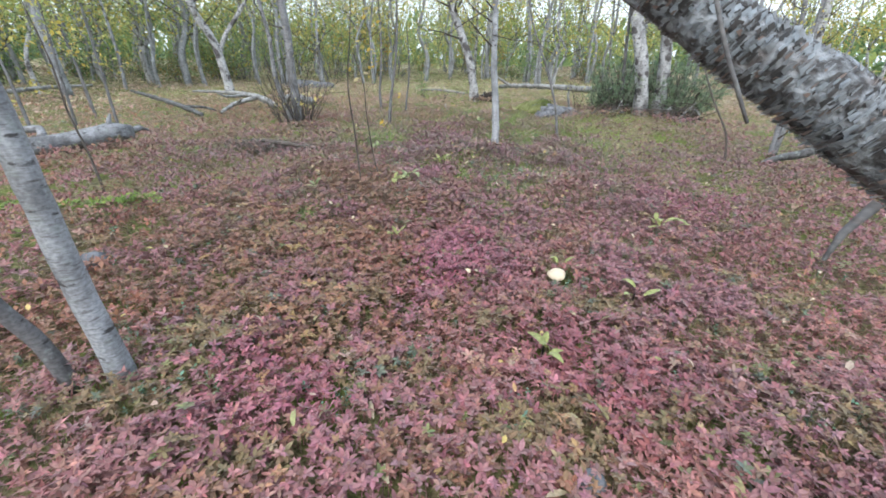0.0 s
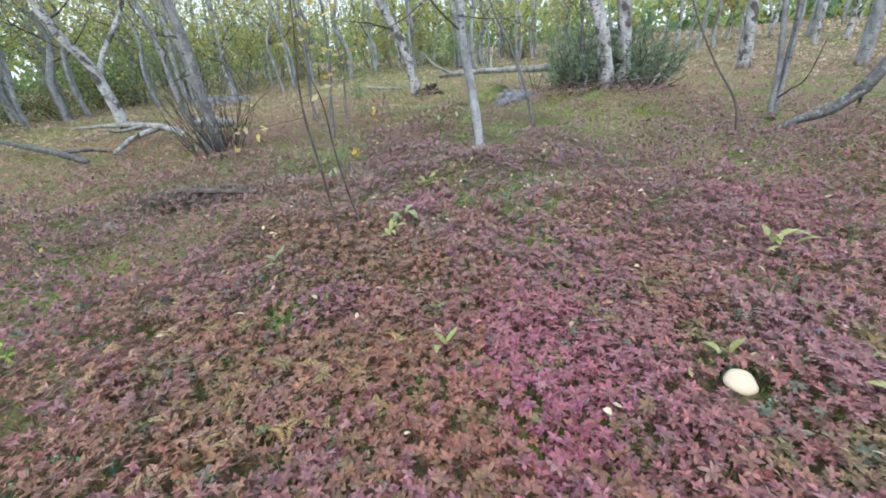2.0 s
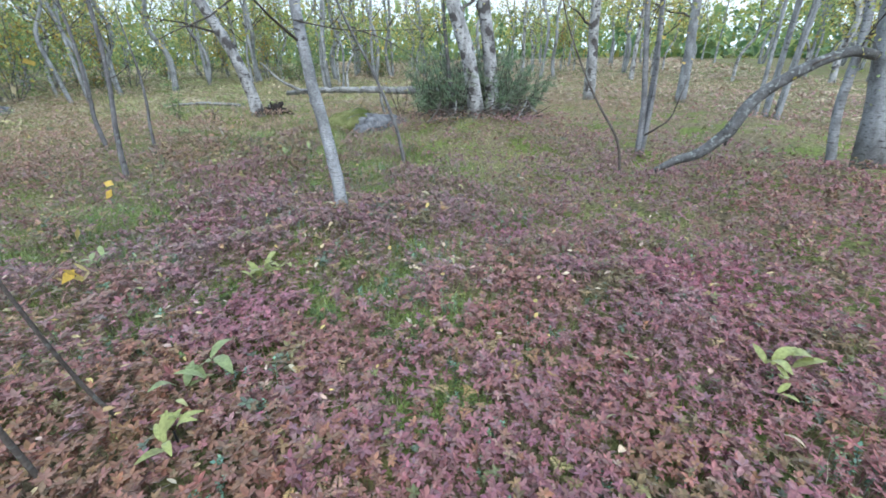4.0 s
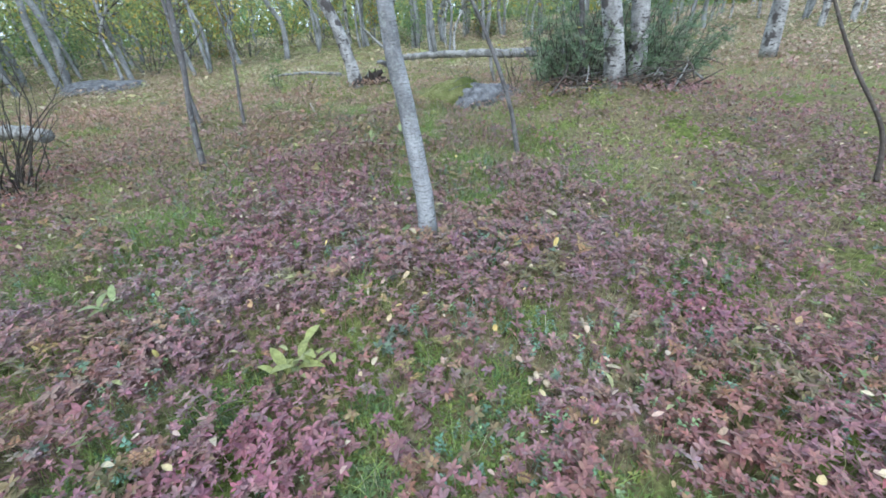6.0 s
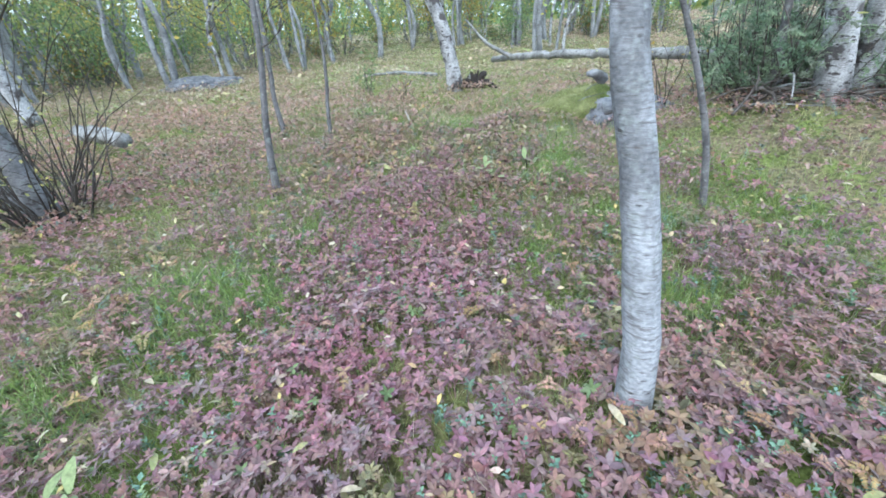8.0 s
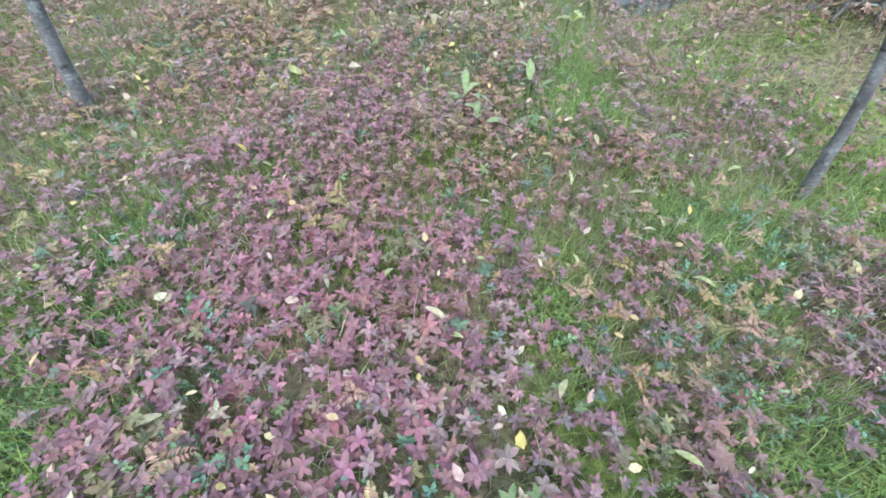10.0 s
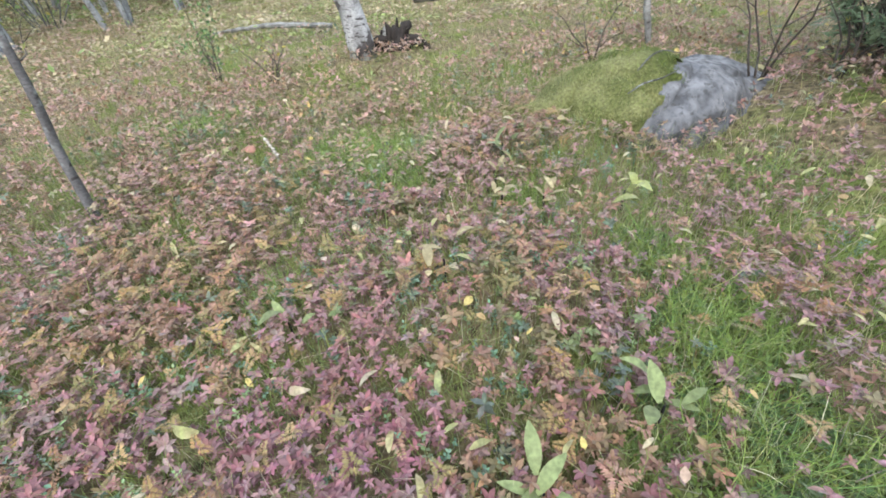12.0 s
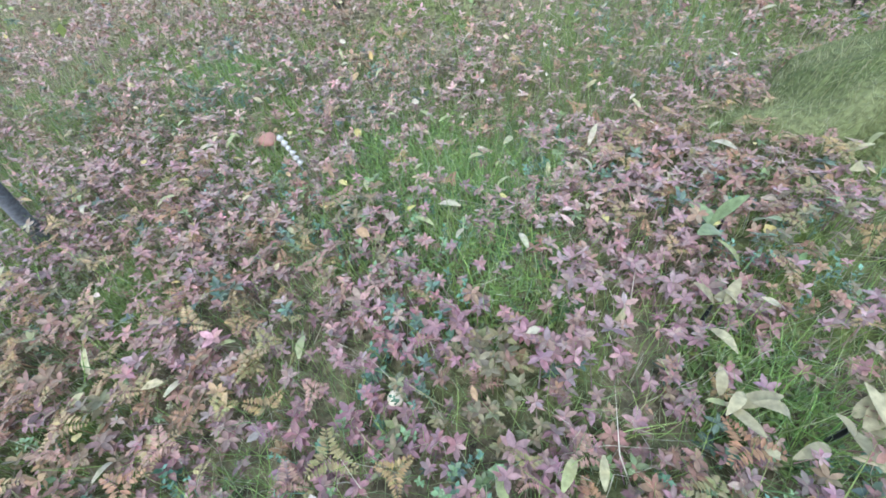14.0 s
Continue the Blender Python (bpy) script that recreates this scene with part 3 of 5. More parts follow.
birch("birch_sapling", (3.66, 5.72), [([(3.67, 5.71, -0.12), (3.62, 5.78, 0.22), (3.46, 6.0, 0.63), (3.32, 6.19, 1.06), (3.21, 6.34, 1.5), (3.1, 6.4, 2.0)], [0.016, 0.013, 0.011, 0.009, 0.007, 0.004])],
      "bare dark sapling bending over", 22, bark=M_TWIG, crown=dict(TALL, count=0, reach=0.35), twigs=5)
birch("birch_sapling", (1.87, 7.58), [([(1.88, 7.58, -0.2), (1.8, 7.62, 0.3), (1.6, 7.7, 0.9), (1.3, 7.8, 1.6), (1.1, 7.9, 2.4)], [0.026, 0.02, 0.017, 0.014, 0.006])],
      "slim grey birch sapling leaning over green grass", 23, bark=M_YOUNG, crown=dict(TALL, count=60, reach=0.5), twigs=6)
birch("birch_sapling", (-1.2, 8.44), [([(-1.2, 8.44, -0.2), (-1.14, 8.47, 0.4), (-1.06, 8.52, 0.9), (-1.01, 8.53, 1.5), (-1.0, 8.55, 2.4)], [0.034, 0.025, 0.022, 0.02, 0.01])],
      "slim grey birch sapling standing in red plants", 24, bark=M_YOUNG, crown=dict(TALL, count=80, reach=0.5), twigs=5)
birch("birch_sapling", (-1.04, 10.15), [([(-1.04, 10.15, -0.2), (-1.01, 10.18, 0.23), (-0.97, 10.2, 0.5), (-0.95, 10.25, 1.0), (-1.0, 10.3, 1.7)], [0.026, 0.021, 0.019, 0.015, 0.006])],
      "thin bare grey sapling on tan grass", 36, bark=M_YOUNG, crown=dict(TALL, count=20, reach=0.35), twigs=4)
birch("birch_sapling", (-1.64, 10.37), [([(-1.62, 10.37, -0.2), (-1.66, 10.4, 0.3), (-1.62, 10.4, 0.7), (-1.58, 10.4, 1.4), (-1.62, 10.4, 2.4)], [0.036, 0.028, 0.026, 0.022, 0.012])],
      "slim grey birch sapling on tan grass", 25, bark=M_YOUNG, crown=dict(TALL, count=80, reach=0.5), twigs=5)
for k, (path, rad) in enumerate((
        ([(-0.87, 4.03, -0.15), (-0.90, 4.02, 0.4), (-0.93, 4.02, 0.83), (-0.88, 4.03, 1.26), (-0.84, 4.03, 1.75)], [0.009, 0.008, 0.007, 0.005, 0.003]),
        ([(-0.7, 4.25, -0.15), (-0.77, 4.25, 0.1), (-0.82, 4.24, 0.5), (-0.84, 4.24, 0.83), (-0.93, 4.24, 1.1)], [0.008, 0.007, 0.006, 0.005, 0.002]))):
    birch("birch_sapling", path[0][:2], [(path, rad)], "thin dark sapling with a few yellow leaves", 30 + k, bark=M_TWIG,
          crown=dict(reach=0.33, spread=0.05, count=38, leaf=0.045, tones=((0.55, 0.42, 0.1), (0.45, 0.40, 0.16), (0.5, 0.46, 0.3))), twigs=5, seg=6, group="two thin saplings")
birch("birch_tree", (-2.93, 8.3), [([(-2.9, 8.28, -0.2), (-2.9, 8.22, 0.6), (-2.9, 8.22, 1.5), (-2.98, 8.2, 2.3), (-3.1, 8.2, 4)], [0.1, 0.075, 0.065, 0.06, 0.03]),
      ([(-3.0, 8.3, -0.2), (-3.17, 8.13, 0.65), (-3.2, 8.14, 1.4), (-3.4, 8.1, 2.5)], [0.05, 0.04, 0.035, 0.02])],
      "old birch with brushy suckers round its foot", 26, bark=M_GREY, crown=dict(TALL, count=300, reach=0.8, leaf=0.032, tones=YELLOW[1:3]), twigs=6, suckers=64)
birch("birch_sapling", (-3.03, 3.61), [([(-3.03, 3.61, -0.2), (-3.05, 3.6, 0.25), (-3.12, 3.62, 0.6), (-3.1, 3.6, 0.95), (-3.16, 3.6, 1.4)], [0.011, 0.009, 0.008, 0.006, 0.003])],
      "thin dark sapling with a few yellow leaves", 37, bark=M_TWIG, crown=dict(reach=0.3, spread=0.06, count=46, leaf=0.045, tones=((0.55, 0.42, 0.1), (0.45, 0.40, 0.16))), twigs=5, seg=6)
birch("birch_sapling", (-3.6, 2.85), [([(-3.6, 2.85, -0.2), (-3.56, 2.87, 0.1), (-3.62, 2.9, 0.5), (-3.55, 2.9, 0.9), (-3.8, 2.9, 1.5)], [0.024, 0.02, 0.016, 0.013, 0.006])],
      "crooked dark sapling by a fallen log", 27, bark=M_TWIG, crown=dict(TALL, count=120, reach=0.5), twigs=6)
birch("birch_tree", (-6.2, 12.2), [([(-6.1, 12.25, 0.0), (-6.25, 12.17, 1.27), (-6.58, 12.01, 2.13), (-6.8, 11.9, 3.6), (-7, 11.9, 6)], [0.13, 0.1, 0.09, 0.07, 0.03]),
      ([(-6.2, 12.2, 1.0), (-6.0, 12.3, 1.5), (-5.33, 12.64, 2.6), (-5.2, 12.7, 4)], [0.06, 0.055, 0.045, 0.02])],
      "forked birch with crooked dark limbs", 28, bark=M_OLD, crown=dict(TALL, reach=1.8, count=3600, spread=0.35, leaf=0.065), twigs=8)
birch("birch_tree", (-9.8, 11.2), [([(-9.8, 11.2, 0.0), (-9.83, 11.15, 1.7), (-9.8, 11.17, 2.9), (-9.7, 11.2, 6)], [0.13, 0.11, 0.1, 0.05])],
      "straight white birch in reddish undergrowth", 29, crown=dict(TALL, reach=1.8, count=3600, spread=0.35, leaf=0.065), twigs=8)
birch("birch_tree", (8.2, 10.5), [([(8.2, 10.5, 0.0), (8.15, 10.5, 1.0), (8.1, 10.55, 2.2), (8, 10.6, 6)], [0.15, 0.12, 0.11, 0.05])],
      "white birch with dark scars on an open red slope", 33, bark=M_OLD, crown=dict(TALL, reach=1.8, count=2400, spread=0.3), twigs=9)
birch("birch_tree", (9.3, 8.8), [([(9.3, 8.8, 0.0), (9.25, 8.8, 1.0), (9.2, 8.85, 2.2), (9.1, 8.9, 6)], [0.12, 0.1, 0.09, 0.04])],
      "straight pale birch on an open red slope", 34, crown=dict(TALL, reach=1.8, count=1800, spread=0.3), twigs=8)

birch("birch_tree", (8.75, 6.75), [([(8.75 + dx, 6.75 + dy, -0.1), (8.75 + dx * 1.1, 6.75 + dy * 1.1, 1.0), (8.75 + dx * 1.3, 6.75 + dy * 1.4, 2.4), (8.75 + dx * 1.9, 6.75 + dy * 1.8, 5)], [0.045, 0.031, 0.027, 0.012])
      for dx, dy in ((0.0, 0.0), (0.14, -0.1), (-0.12, 0.12), (0.2, 0.12), (-0.05, -0.22))],
      "clump of five white birch stems on a red slope", 35, crown=dict(TALL, reach=1.2, count=1600, spread=0.25), twigs=3)

# ---- far wood: five kinds of birch and three kinds of bush, each built once and repeated ----
def far_birch(seed, h, lean, stems, r0, leaves, tones):
    r = random.Random(seed)
    sts = []
    z0 = float(soil(0, 300))
    for k in range(stems):
        a = r.uniform(0, 6.28)
        dx, dy = math.cos(a) * lean, math.sin(a) * lean
        o = 0.12 * k
        sts.append(([(o, 300, z0 - 0.3)] + [(o + dx * f * f + r.gauss(0, 0.13), 300 + dy * f * f + r.gauss(0, 0.13), z0 + h * f) for f in (0.12, 0.25, 0.4, 0.65, 1.0)],
                    [r0 * (1 - 0.15 * k) * f for f in (1.15, 0.95, 0.85, 0.7, 0.5, 0.15)]))
    return birch("birch_tree", (0, 300), sts, "pale birch with yellow-green autumn leaves", seed, seg=7, twigs=15 // stems,
                 crown=dict(reach=0.26 * h, spread=0.075 * h, count=int(leaves * 1.25), leaf=0.11, tones=tones, low=0.3), group="far birch wood",
                 bark=M_OLD if seed % 2 else M_BIRCH)


def far_bush(seed, h, leaves, tones, label):
    r = random.Random(seed)
    ob = root("bush", at(0, 300), label, "bush", "far thicket")
    out, ends = [], []
    for k in range(9):
        a = r.uniform(0, 6.28)
        limbs(r, (math.cos(a) * 0.15, math.sin(a) * 0.15, -0.05), (math.cos(a) * 0.45, math.sin(a) * 0.45, 1), h * r.uniform(0.6, 1.0), 0.014, 2, out, ends)
    tagged(part("brushwood", joined([tube(p, rr, 3, 0.1, 3, False, 1) for p, rr in out]), M_YOUNG, ob), kind="stuff")
    sh, tint = crown_shape(ends, 0.14 * h, leaves, 0.085, seed, tones)
    tagged(part("crown", sh, M_CROWN, ob, "", tint, False), kind="stuff")
    return ob


kinds = [far_birch(51, 7.5, 0.9, 1, 0.085, 1000, YELLOW), far_birch(52, 6.5, 1.5, 2, 0.07, 1050, YELLOW[1:3] + GREEN[:2]), far_birch(53, 5.5, 0.6, 1, 0.05, 1200, YELLOW),
         far_birch(54, 8.5, 0.5, 1, 0.10, 1000, YELLOW[:3]), far_birch(55, 4.2, 0.5, 3, 0.04, 1300, YELLOW[2:] + ((0.5, 0.26, 0.06),))]
bushes = [far_bush(61, 1.9, 1500, GREEN, "dense green thicket of young birch"), far_bush(62, 2.8, 1700, YELLOW[1:] + GREEN[:2], "yellow-green thicket of young birch"),
          far_bush(63, 1.2, 900, GREEN[:1] + ((0.1, 0.14, 0.05), (0.3, 0.22, 0.08)), "low dark green bush")]


poles = [far_birch(56, 7.0, 0.35, 1, 0.055, 500, YELLOW), far_birch(57, 6.0, 0.8, 1, 0.045, 420, YELLOW), far_birch(58, 8.0, 1.2, 2, 0.06, 600, YELLOW[:3])]


def free_spot(x, y, near):
    d = math.hypot(x - 0.3, y - 6.0)
    return d > near * (1.0 + 0.25 * (x > 4)) and not (abs(x - 3) < 2.5 and y < 11)


r = random.Random(5)
first = set()
for pool, n, lo, hi, near in ((kinds, 105, 12.5, 42, 12.5), (poles, 95, 11.0, 34, 11.0), (bushes, 72, 14, 34, 14), (kinds, 22, 9, 28, 9), (kinds, 34, 14, 30, 14)):
    k = 0
    for tries in range(4000):
        if k >= n:
            break
        back = n == 22
        a = r.uniform(105, 255) if back else r.uniform(-80, -12) if n == 34 else r.uniform(-85, 30 if pool is bushes else 85)
        d = lo + (hi - lo) * r.random() ** 1.3
        x, y = 0.3 + math.sin(radians(a)) * d, 5.5 + math.cos(radians(a)) * d
        if not free_spot(x, y, near):
            continue
        src = pool[r.randrange(len(pool))]
        s = r.uniform(0.75, 1.25)
        m = Matrix.LocRotScale(at(x, y), Euler((0, 0, r.uniform(0, 6.28))), (s, s, s * r.uniform(0.9, 1.1)))
        if src.name not in first:
            first.add(src.name)
            src.matrix_basis = m
        else:
            copy_thing(src, m)
        k += 1


# ---- far treeline behind the wood ----
n = 15000
a, d = rng.uniform(-1.5, 1.5, n), rng.uniform(40, 62, n)
hgt = rng.random(n) ** 1.5 * (3.5 + 2.5 * vnoise(a * 20, a * 0, 1.0, 3))
far_tones = np.array(YELLOW + GREEN)[rng.integers(0, 9, n)] * rng.normal(0.9, 0.15, (n, 1))
lv, lt = leaf_shape(0.5, 0.4)
tagged(new("far_wood", mesh_from("far_wood", *scatter([(lv, lt)], 0.3 + np.sin(a) * d, 6 + np.cos(a) * d, hgt, rng.uniform(0.8, 2.0, n), far_tones, 1.2)[:2],
       None, M_CROWN)), "hazy yellow-green birch wood in the distance", "wood", kind="stuff")
far_ob = bpy.data.objects["far_wood"]
fa = far_ob.data.attributes.new("tint", "FLOAT_COLOR", "POINT")
fa.data.foreach_set("color", np.concatenate([np.repeat(far_tones.clip(0.02, 0.8), 5, 0), np.ones((n * 5, 1))], 1).astype(np.float32).ravel())

# ---- juniper round the stout birches ----
def juniper(place, spread, height, sprays, seed, label):
    r = random.Random(seed)
    ob = root("juniper_bush", at(*place), label, "bush")
    wood, needles, tints = [], [], []
    rn = np.random.default_rng(seed)
    for k in range(sprays):
        a, f = r.uniform(0, 6.28), r.random() ** 0.6
        foot = Vector((math.cos(a) * spread[0] * f, math.sin(a) * spread[1] * f, -0.02))
        h = height * r.uniform(0.4, 1.05) * (1 - 0.3 * f * f)
        tip = foot + Vector((math.cos(a) * 0.4 * f + r.gauss(0, 0.12), math.sin(a) * 0.4 * f + r.gauss(0, 0.12), h))
        mid = foot.lerp(tip, 0.5) + Vector((r.gauss(0, 0.1), r.gauss(0, 0.1), 0))
        wood.append(tube([foot, mid, tip], [0.010, 0.007, 0.003], 4, 0.1, k, False, 2))
        # side sprays, each a loose plume of needles that hangs outward
        for side in range(7):
            u = r.uniform(0.22, 1.0)
            start = foot.lerp(mid, u * 2) if u < 0.5 else mid.lerp(tip, u * 2 - 1)
            b = a + r.gauss(0, 1.1)
            way = Vector((math.cos(b), math.sin(b), r.uniform(-0.35, 1.0))) * r.uniform(0.08, 0.2)
            m = 24
            g = rn.uniform(0.0, 1.0, (m, 1))
            c = np.array(start)[None] + np.array(way)[None] * g + np.array((0, 0, -0.05)) * g * g + rn.normal(0, 0.014, (m, 3))
            d = np.array(way.normalized())[None] * 0.7 + rn.normal(0, 0.45, (m, 3))
            d = d * rn.uniform(0.028, 0.06, (m, 1))
            w = np.cross(d, rn.normal(0, 1, (m, 3)))
            w = w / np.linalg.norm(w, axis=1)[:, None] * 0.0075
            needles.append((np.stack([c - w, c + w, c + d], 1).reshape(-1, 3), np.arange(m * 3).reshape(-1, 3)))
            tone = np.array(((0.17, 0.27, 0.16), (0.13, 0.21, 0.13), (0.24, 0.33, 0.20), (0.25, 0.30, 0.22))[r.randrange(4)])
            tints.append(np.repeat(tone * rn.normal(1, 0.12, (m, 1)), 3, 0))
    tagged(part("brushwood", joined(wood), M_TWIG, ob, "dark bare lower stems"), kind="stuff")
    tagged(part("foliage", joined(needles), M_GRASS, ob, "grey-green hanging needle sprays", np.concatenate(tints), False), kind="stuff")
    return ob


juniper((3.62, 9.45), (0.4, 0.32), 1.3, 60, 71, "grey-green juniper bush at the foot of a birch")
juniper((4.66, 9.35), (0.5, 0.38), 1.3, 85, 72, "spreading juniper bush with bare dark stems")
juniper((4.05, 9.65), (0.6, 0.4), 1.35, 60, 73, "upright juniper bush between white birches")


def brush_heap(place, spread, count, seed, label):
    """Dead twigs lying across one another."""
    r = random.Random(seed)
    ob = root("brush_heap", at(*place), label, "dead branches")
    for k in range(count):
        a, w = r.uniform(0, 6.28), r.uniform(0, 6.28)
        q = Vector((math.cos(a) * spread[0] * r.random(), math.sin(a) * spread[1] * r.random(), r.uniform(0.0, 0.24)))
        d = Vector((math.cos(w), math.sin(w), r.uniform(-0.15, 0.5))) * r.uniform(0.15, 0.4)
        e = Vector((r.gauss(0, 0.06), r.gauss(0, 0.06), r.gauss(0.02, 0.06)))
        f = r.uniform(0.005, 0.016)
        part("dead_twig", tube([q - d, q + e, q + d], [f, f * 0.9, f * 0.35], 5, 0.2, k), M_DEAD if k % 6 == 0 else M_TWIG, ob)
    return ob


brush_heap((4.35, 8.72), (0.6, 0.18), 44, 76, "heap of dark dead twigs round birch trunks")
brush_heap((3.35, 8.95), (0.35, 0.18), 20, 77, "dark dead twigs beside a juniper")


def log(name, path, radii, bark, label, seed, stubs=()):
    b = Vector(path[0])
    ob = root(name, b, label, "log")
    part("trunk", tube([Vector(p) - b for p in path], radii, 14, 0.22, seed, True, 14), bark, ob)
    for pth, rr in stubs:
        part("branch", tube([Vector(p) - b for p in pth], rr, 6, 0.15, seed + 1), bark, ob)
    return ob


log("fallen_birch", [(1.5, 13.5, 0.32), (2.2, 12.5, 0.40), (3.0, 11.3, 0.44), (3.8, 10.2, 0.42), (4.3, 9.7, 0.32)], [0.05, 0.06, 0.068, 0.075, 0.08], M_DEAD,
    "fallen white birch trunk resting behind a juniper", 81, [([(1.75, 13.1, 0.38), (1.35, 13.2, 0.62), (1.0, 13.3, 1.0)], [0.04, 0.03, 0.015]),
    ([(3.0, 11.3, 0.44), (3.0, 11.25, 0.2), (3.05, 11.2, -0.1)], [0.03, 0.03, 0.025]), ([(4.25, 9.75, 0.3), (4.3, 9.7, 0.1), (4.32, 9.7, -0.1)], [0.05, 0.05, 0.05])])
log("fallen_log", [(-4.10, 5.52, 0.13), (-4.2, 5.32, 0.14), (-4.38, 4.95, 0.11), (-4.6, 4.5, 0.10), (-4.82, 3.98, 0.09), (-5.4, 3.0, 0.0)], [0.085, 0.125, 0.11, 0.10, 0.075, 0.03], M_GREY,
    "fallen grey birch log with a jagged broken end", 82, [([(-4.2, 5.3, 0.2), (-4.18, 5.32, 0.30), (-4.17, 5.35, 0.36)], [0.04, 0.025, 0.012]), ([(-4.13, 5.45, 0.12), (-4.04, 5.6, 0.16), (-4.0, 5.7, 0.12)], [0.06, 0.04, 0.015]),
    ([(-4.5, 4.7, 0.16), (-4.62, 4.85, 0.24), (-4.95, 4.75, 0.22), (-5.3, 4.6, 0.14)], [0.045, 0.04, 0.035, 0.02]), ([(-4.8, 4.0, 0.12), (-4.9, 4.1, 0.2), (-5.1, 4.2, 0.2)], [0.03, 0.025, 0.012])])
log("dead_branch", [(-1.72, 5.4, -0.02), (-2.1, 5.55, 0.0), (-2.5, 5.72, 0.0), (-2.85, 5.9, -0.04)], [0.012, 0.022, 0.03, 0.02], M_TWIG, "dark dead branch sunk in dark heath", 88)
log("dead_branch", [(-4.55, 7.95, 0.03), (-5.3, 8.6, 0.10), (-6.3, 9.5, 0.14), (-7.4, 10.5, 0.16), (-8.0, 11.0, 0.18)], [0.035, 0.045, 0.042, 0.035, 0.02], M_ARCH, "dark dead branch lying on red undergrowth", 83,
    [([(-5.3, 8.6, 0.1), (-5.0, 8.9, 0.05), (-4.8, 9.1, -0.05)], [0.03, 0.025, 0.015])])
log("dead_branch", [(-3.62, 9.05, 0.10), (-4.1, 9.5, 0.20), (-4.7, 10.1, 0.22), (-5.4, 10.8, 0.20), (-6.9, 11.8, 0.14)], [0.05, 0.06, 0.055, 0.045, 0.025], M_DEAD, "weathered dead birch limb with broken forks", 84,
    [([(-4.2, 9.6, 0.2), (-4.5, 9.2, 0.12), (-4.62, 8.75, -0.02)], [0.05, 0.045, 0.03]), ([(-4.7, 10.1, 0.2), (-4.8, 9.5, 0.22), (-4.85, 9.2, 0.3)], [0.035, 0.03, 0.015]), ([(-4.5, 9.2, 0.12), (-4.3, 9.0, 0.2), (-4.25, 8.9, 0.24)], [0.025, 0.02, 0.01])])
log("dead_branch", [(-9.9, 12.2, 0.2), (-10.2, 11.0, 0.2), (-10.4, 9.95, 0.16), (-12.2, 10.2, 0.14), (-13.6, 10.4, 0.1)], [0.03, 0.045, 0.055, 0.06, 0.05], M_DEAD, "long grey fallen trunk in red undergrowth", 85)
for k, (x, y, h, lx, ly) in enumerate(((-5.95, 6.08, 1.5, -0.3, 0.2), (-6.55, 6.39, 1.9, -0.5, 0.1), (-6.4, 7.33, 1.7, 0.0, 0.1), (-9.4, 8.9, 2.4, -0.5, 0.0), (-5.4, 6.98, 1.6, -0.1, 0.1), (-6.9, 8.4, 2.2, -0.4, 0.2), (-7.6, 9.2, 2.4, -0.2, 0.0))):
    birch("birch_sapling", (x, y), [([(x, y, -0.2), (x + lx * 0.2, y + ly * 0.2, 0.3 * h), (x + lx * 0.5, y + ly * 0.5, 0.6 * h), (x + lx, y + ly, h)], [0.026, 0.021, 0.016, 0.006])],
          "thin grey birch sapling in rusty undergrowth", 140 + k, bark=M_YOUNG, crown=dict(reach=0.5, spread=0.10, count=120, leaf=0.06, tones=YELLOW[:4]), twigs=6, seg=6, group="thin saplings beyond the log")
log("fallen_log", [(-3.05, 9.65, 0.15), (-3.45, 9.92, 0.17), (-3.95, 10.3, 0.14)], [0.075, 0.08, 0.075], M_DEAD, "short silvery log lying behind an old birch", 86)
log("dead_branch", [(0.5, 14.6, 0.02), (-0.3, 14.8, 0.1), (-1.2, 15.3, 0.05)], [0.035, 0.035, 0.015], M_DEAD, "pale dead branch on tan grass", 87)


def stone(name, place, size, mat, seed, turn=0.0):
    """A worn stone half sunk in the soil."""
    bm = bmesh.new()
    bmesh.ops.create_icosphere(bm, subdivisions=5 if size[0] > 0.3 else 3, radius=1.0)
    for v in bm.verts:
        k = 1 + 0.25 * noise.noise(v.co * 1.3 + Vector((seed, 0, 0))) + 0.11 * noise.noise(v.co * 3.5 + Vector((0, seed, 0))) + 0.05 * noise.noise(v.co * 8 + Vector((0, 0, seed))) + 0.02 * noise.noise(v.co * 20)
        v.co = Vector((v.co.x * size[0], v.co.y * size[1], v.co.z * size[2])) * k
    me = bpy.data.meshes.new(name)
    bm.to_mesh(me)
    bm.free()
    me.polygons.foreach_set("use_smooth", np.ones(len(me.polygons), bool))
    me.materials.append(mat)
    ob = new(name, me)
    ob.location = place
    ob.rotation_euler = (0, 0, turn)
    return ob


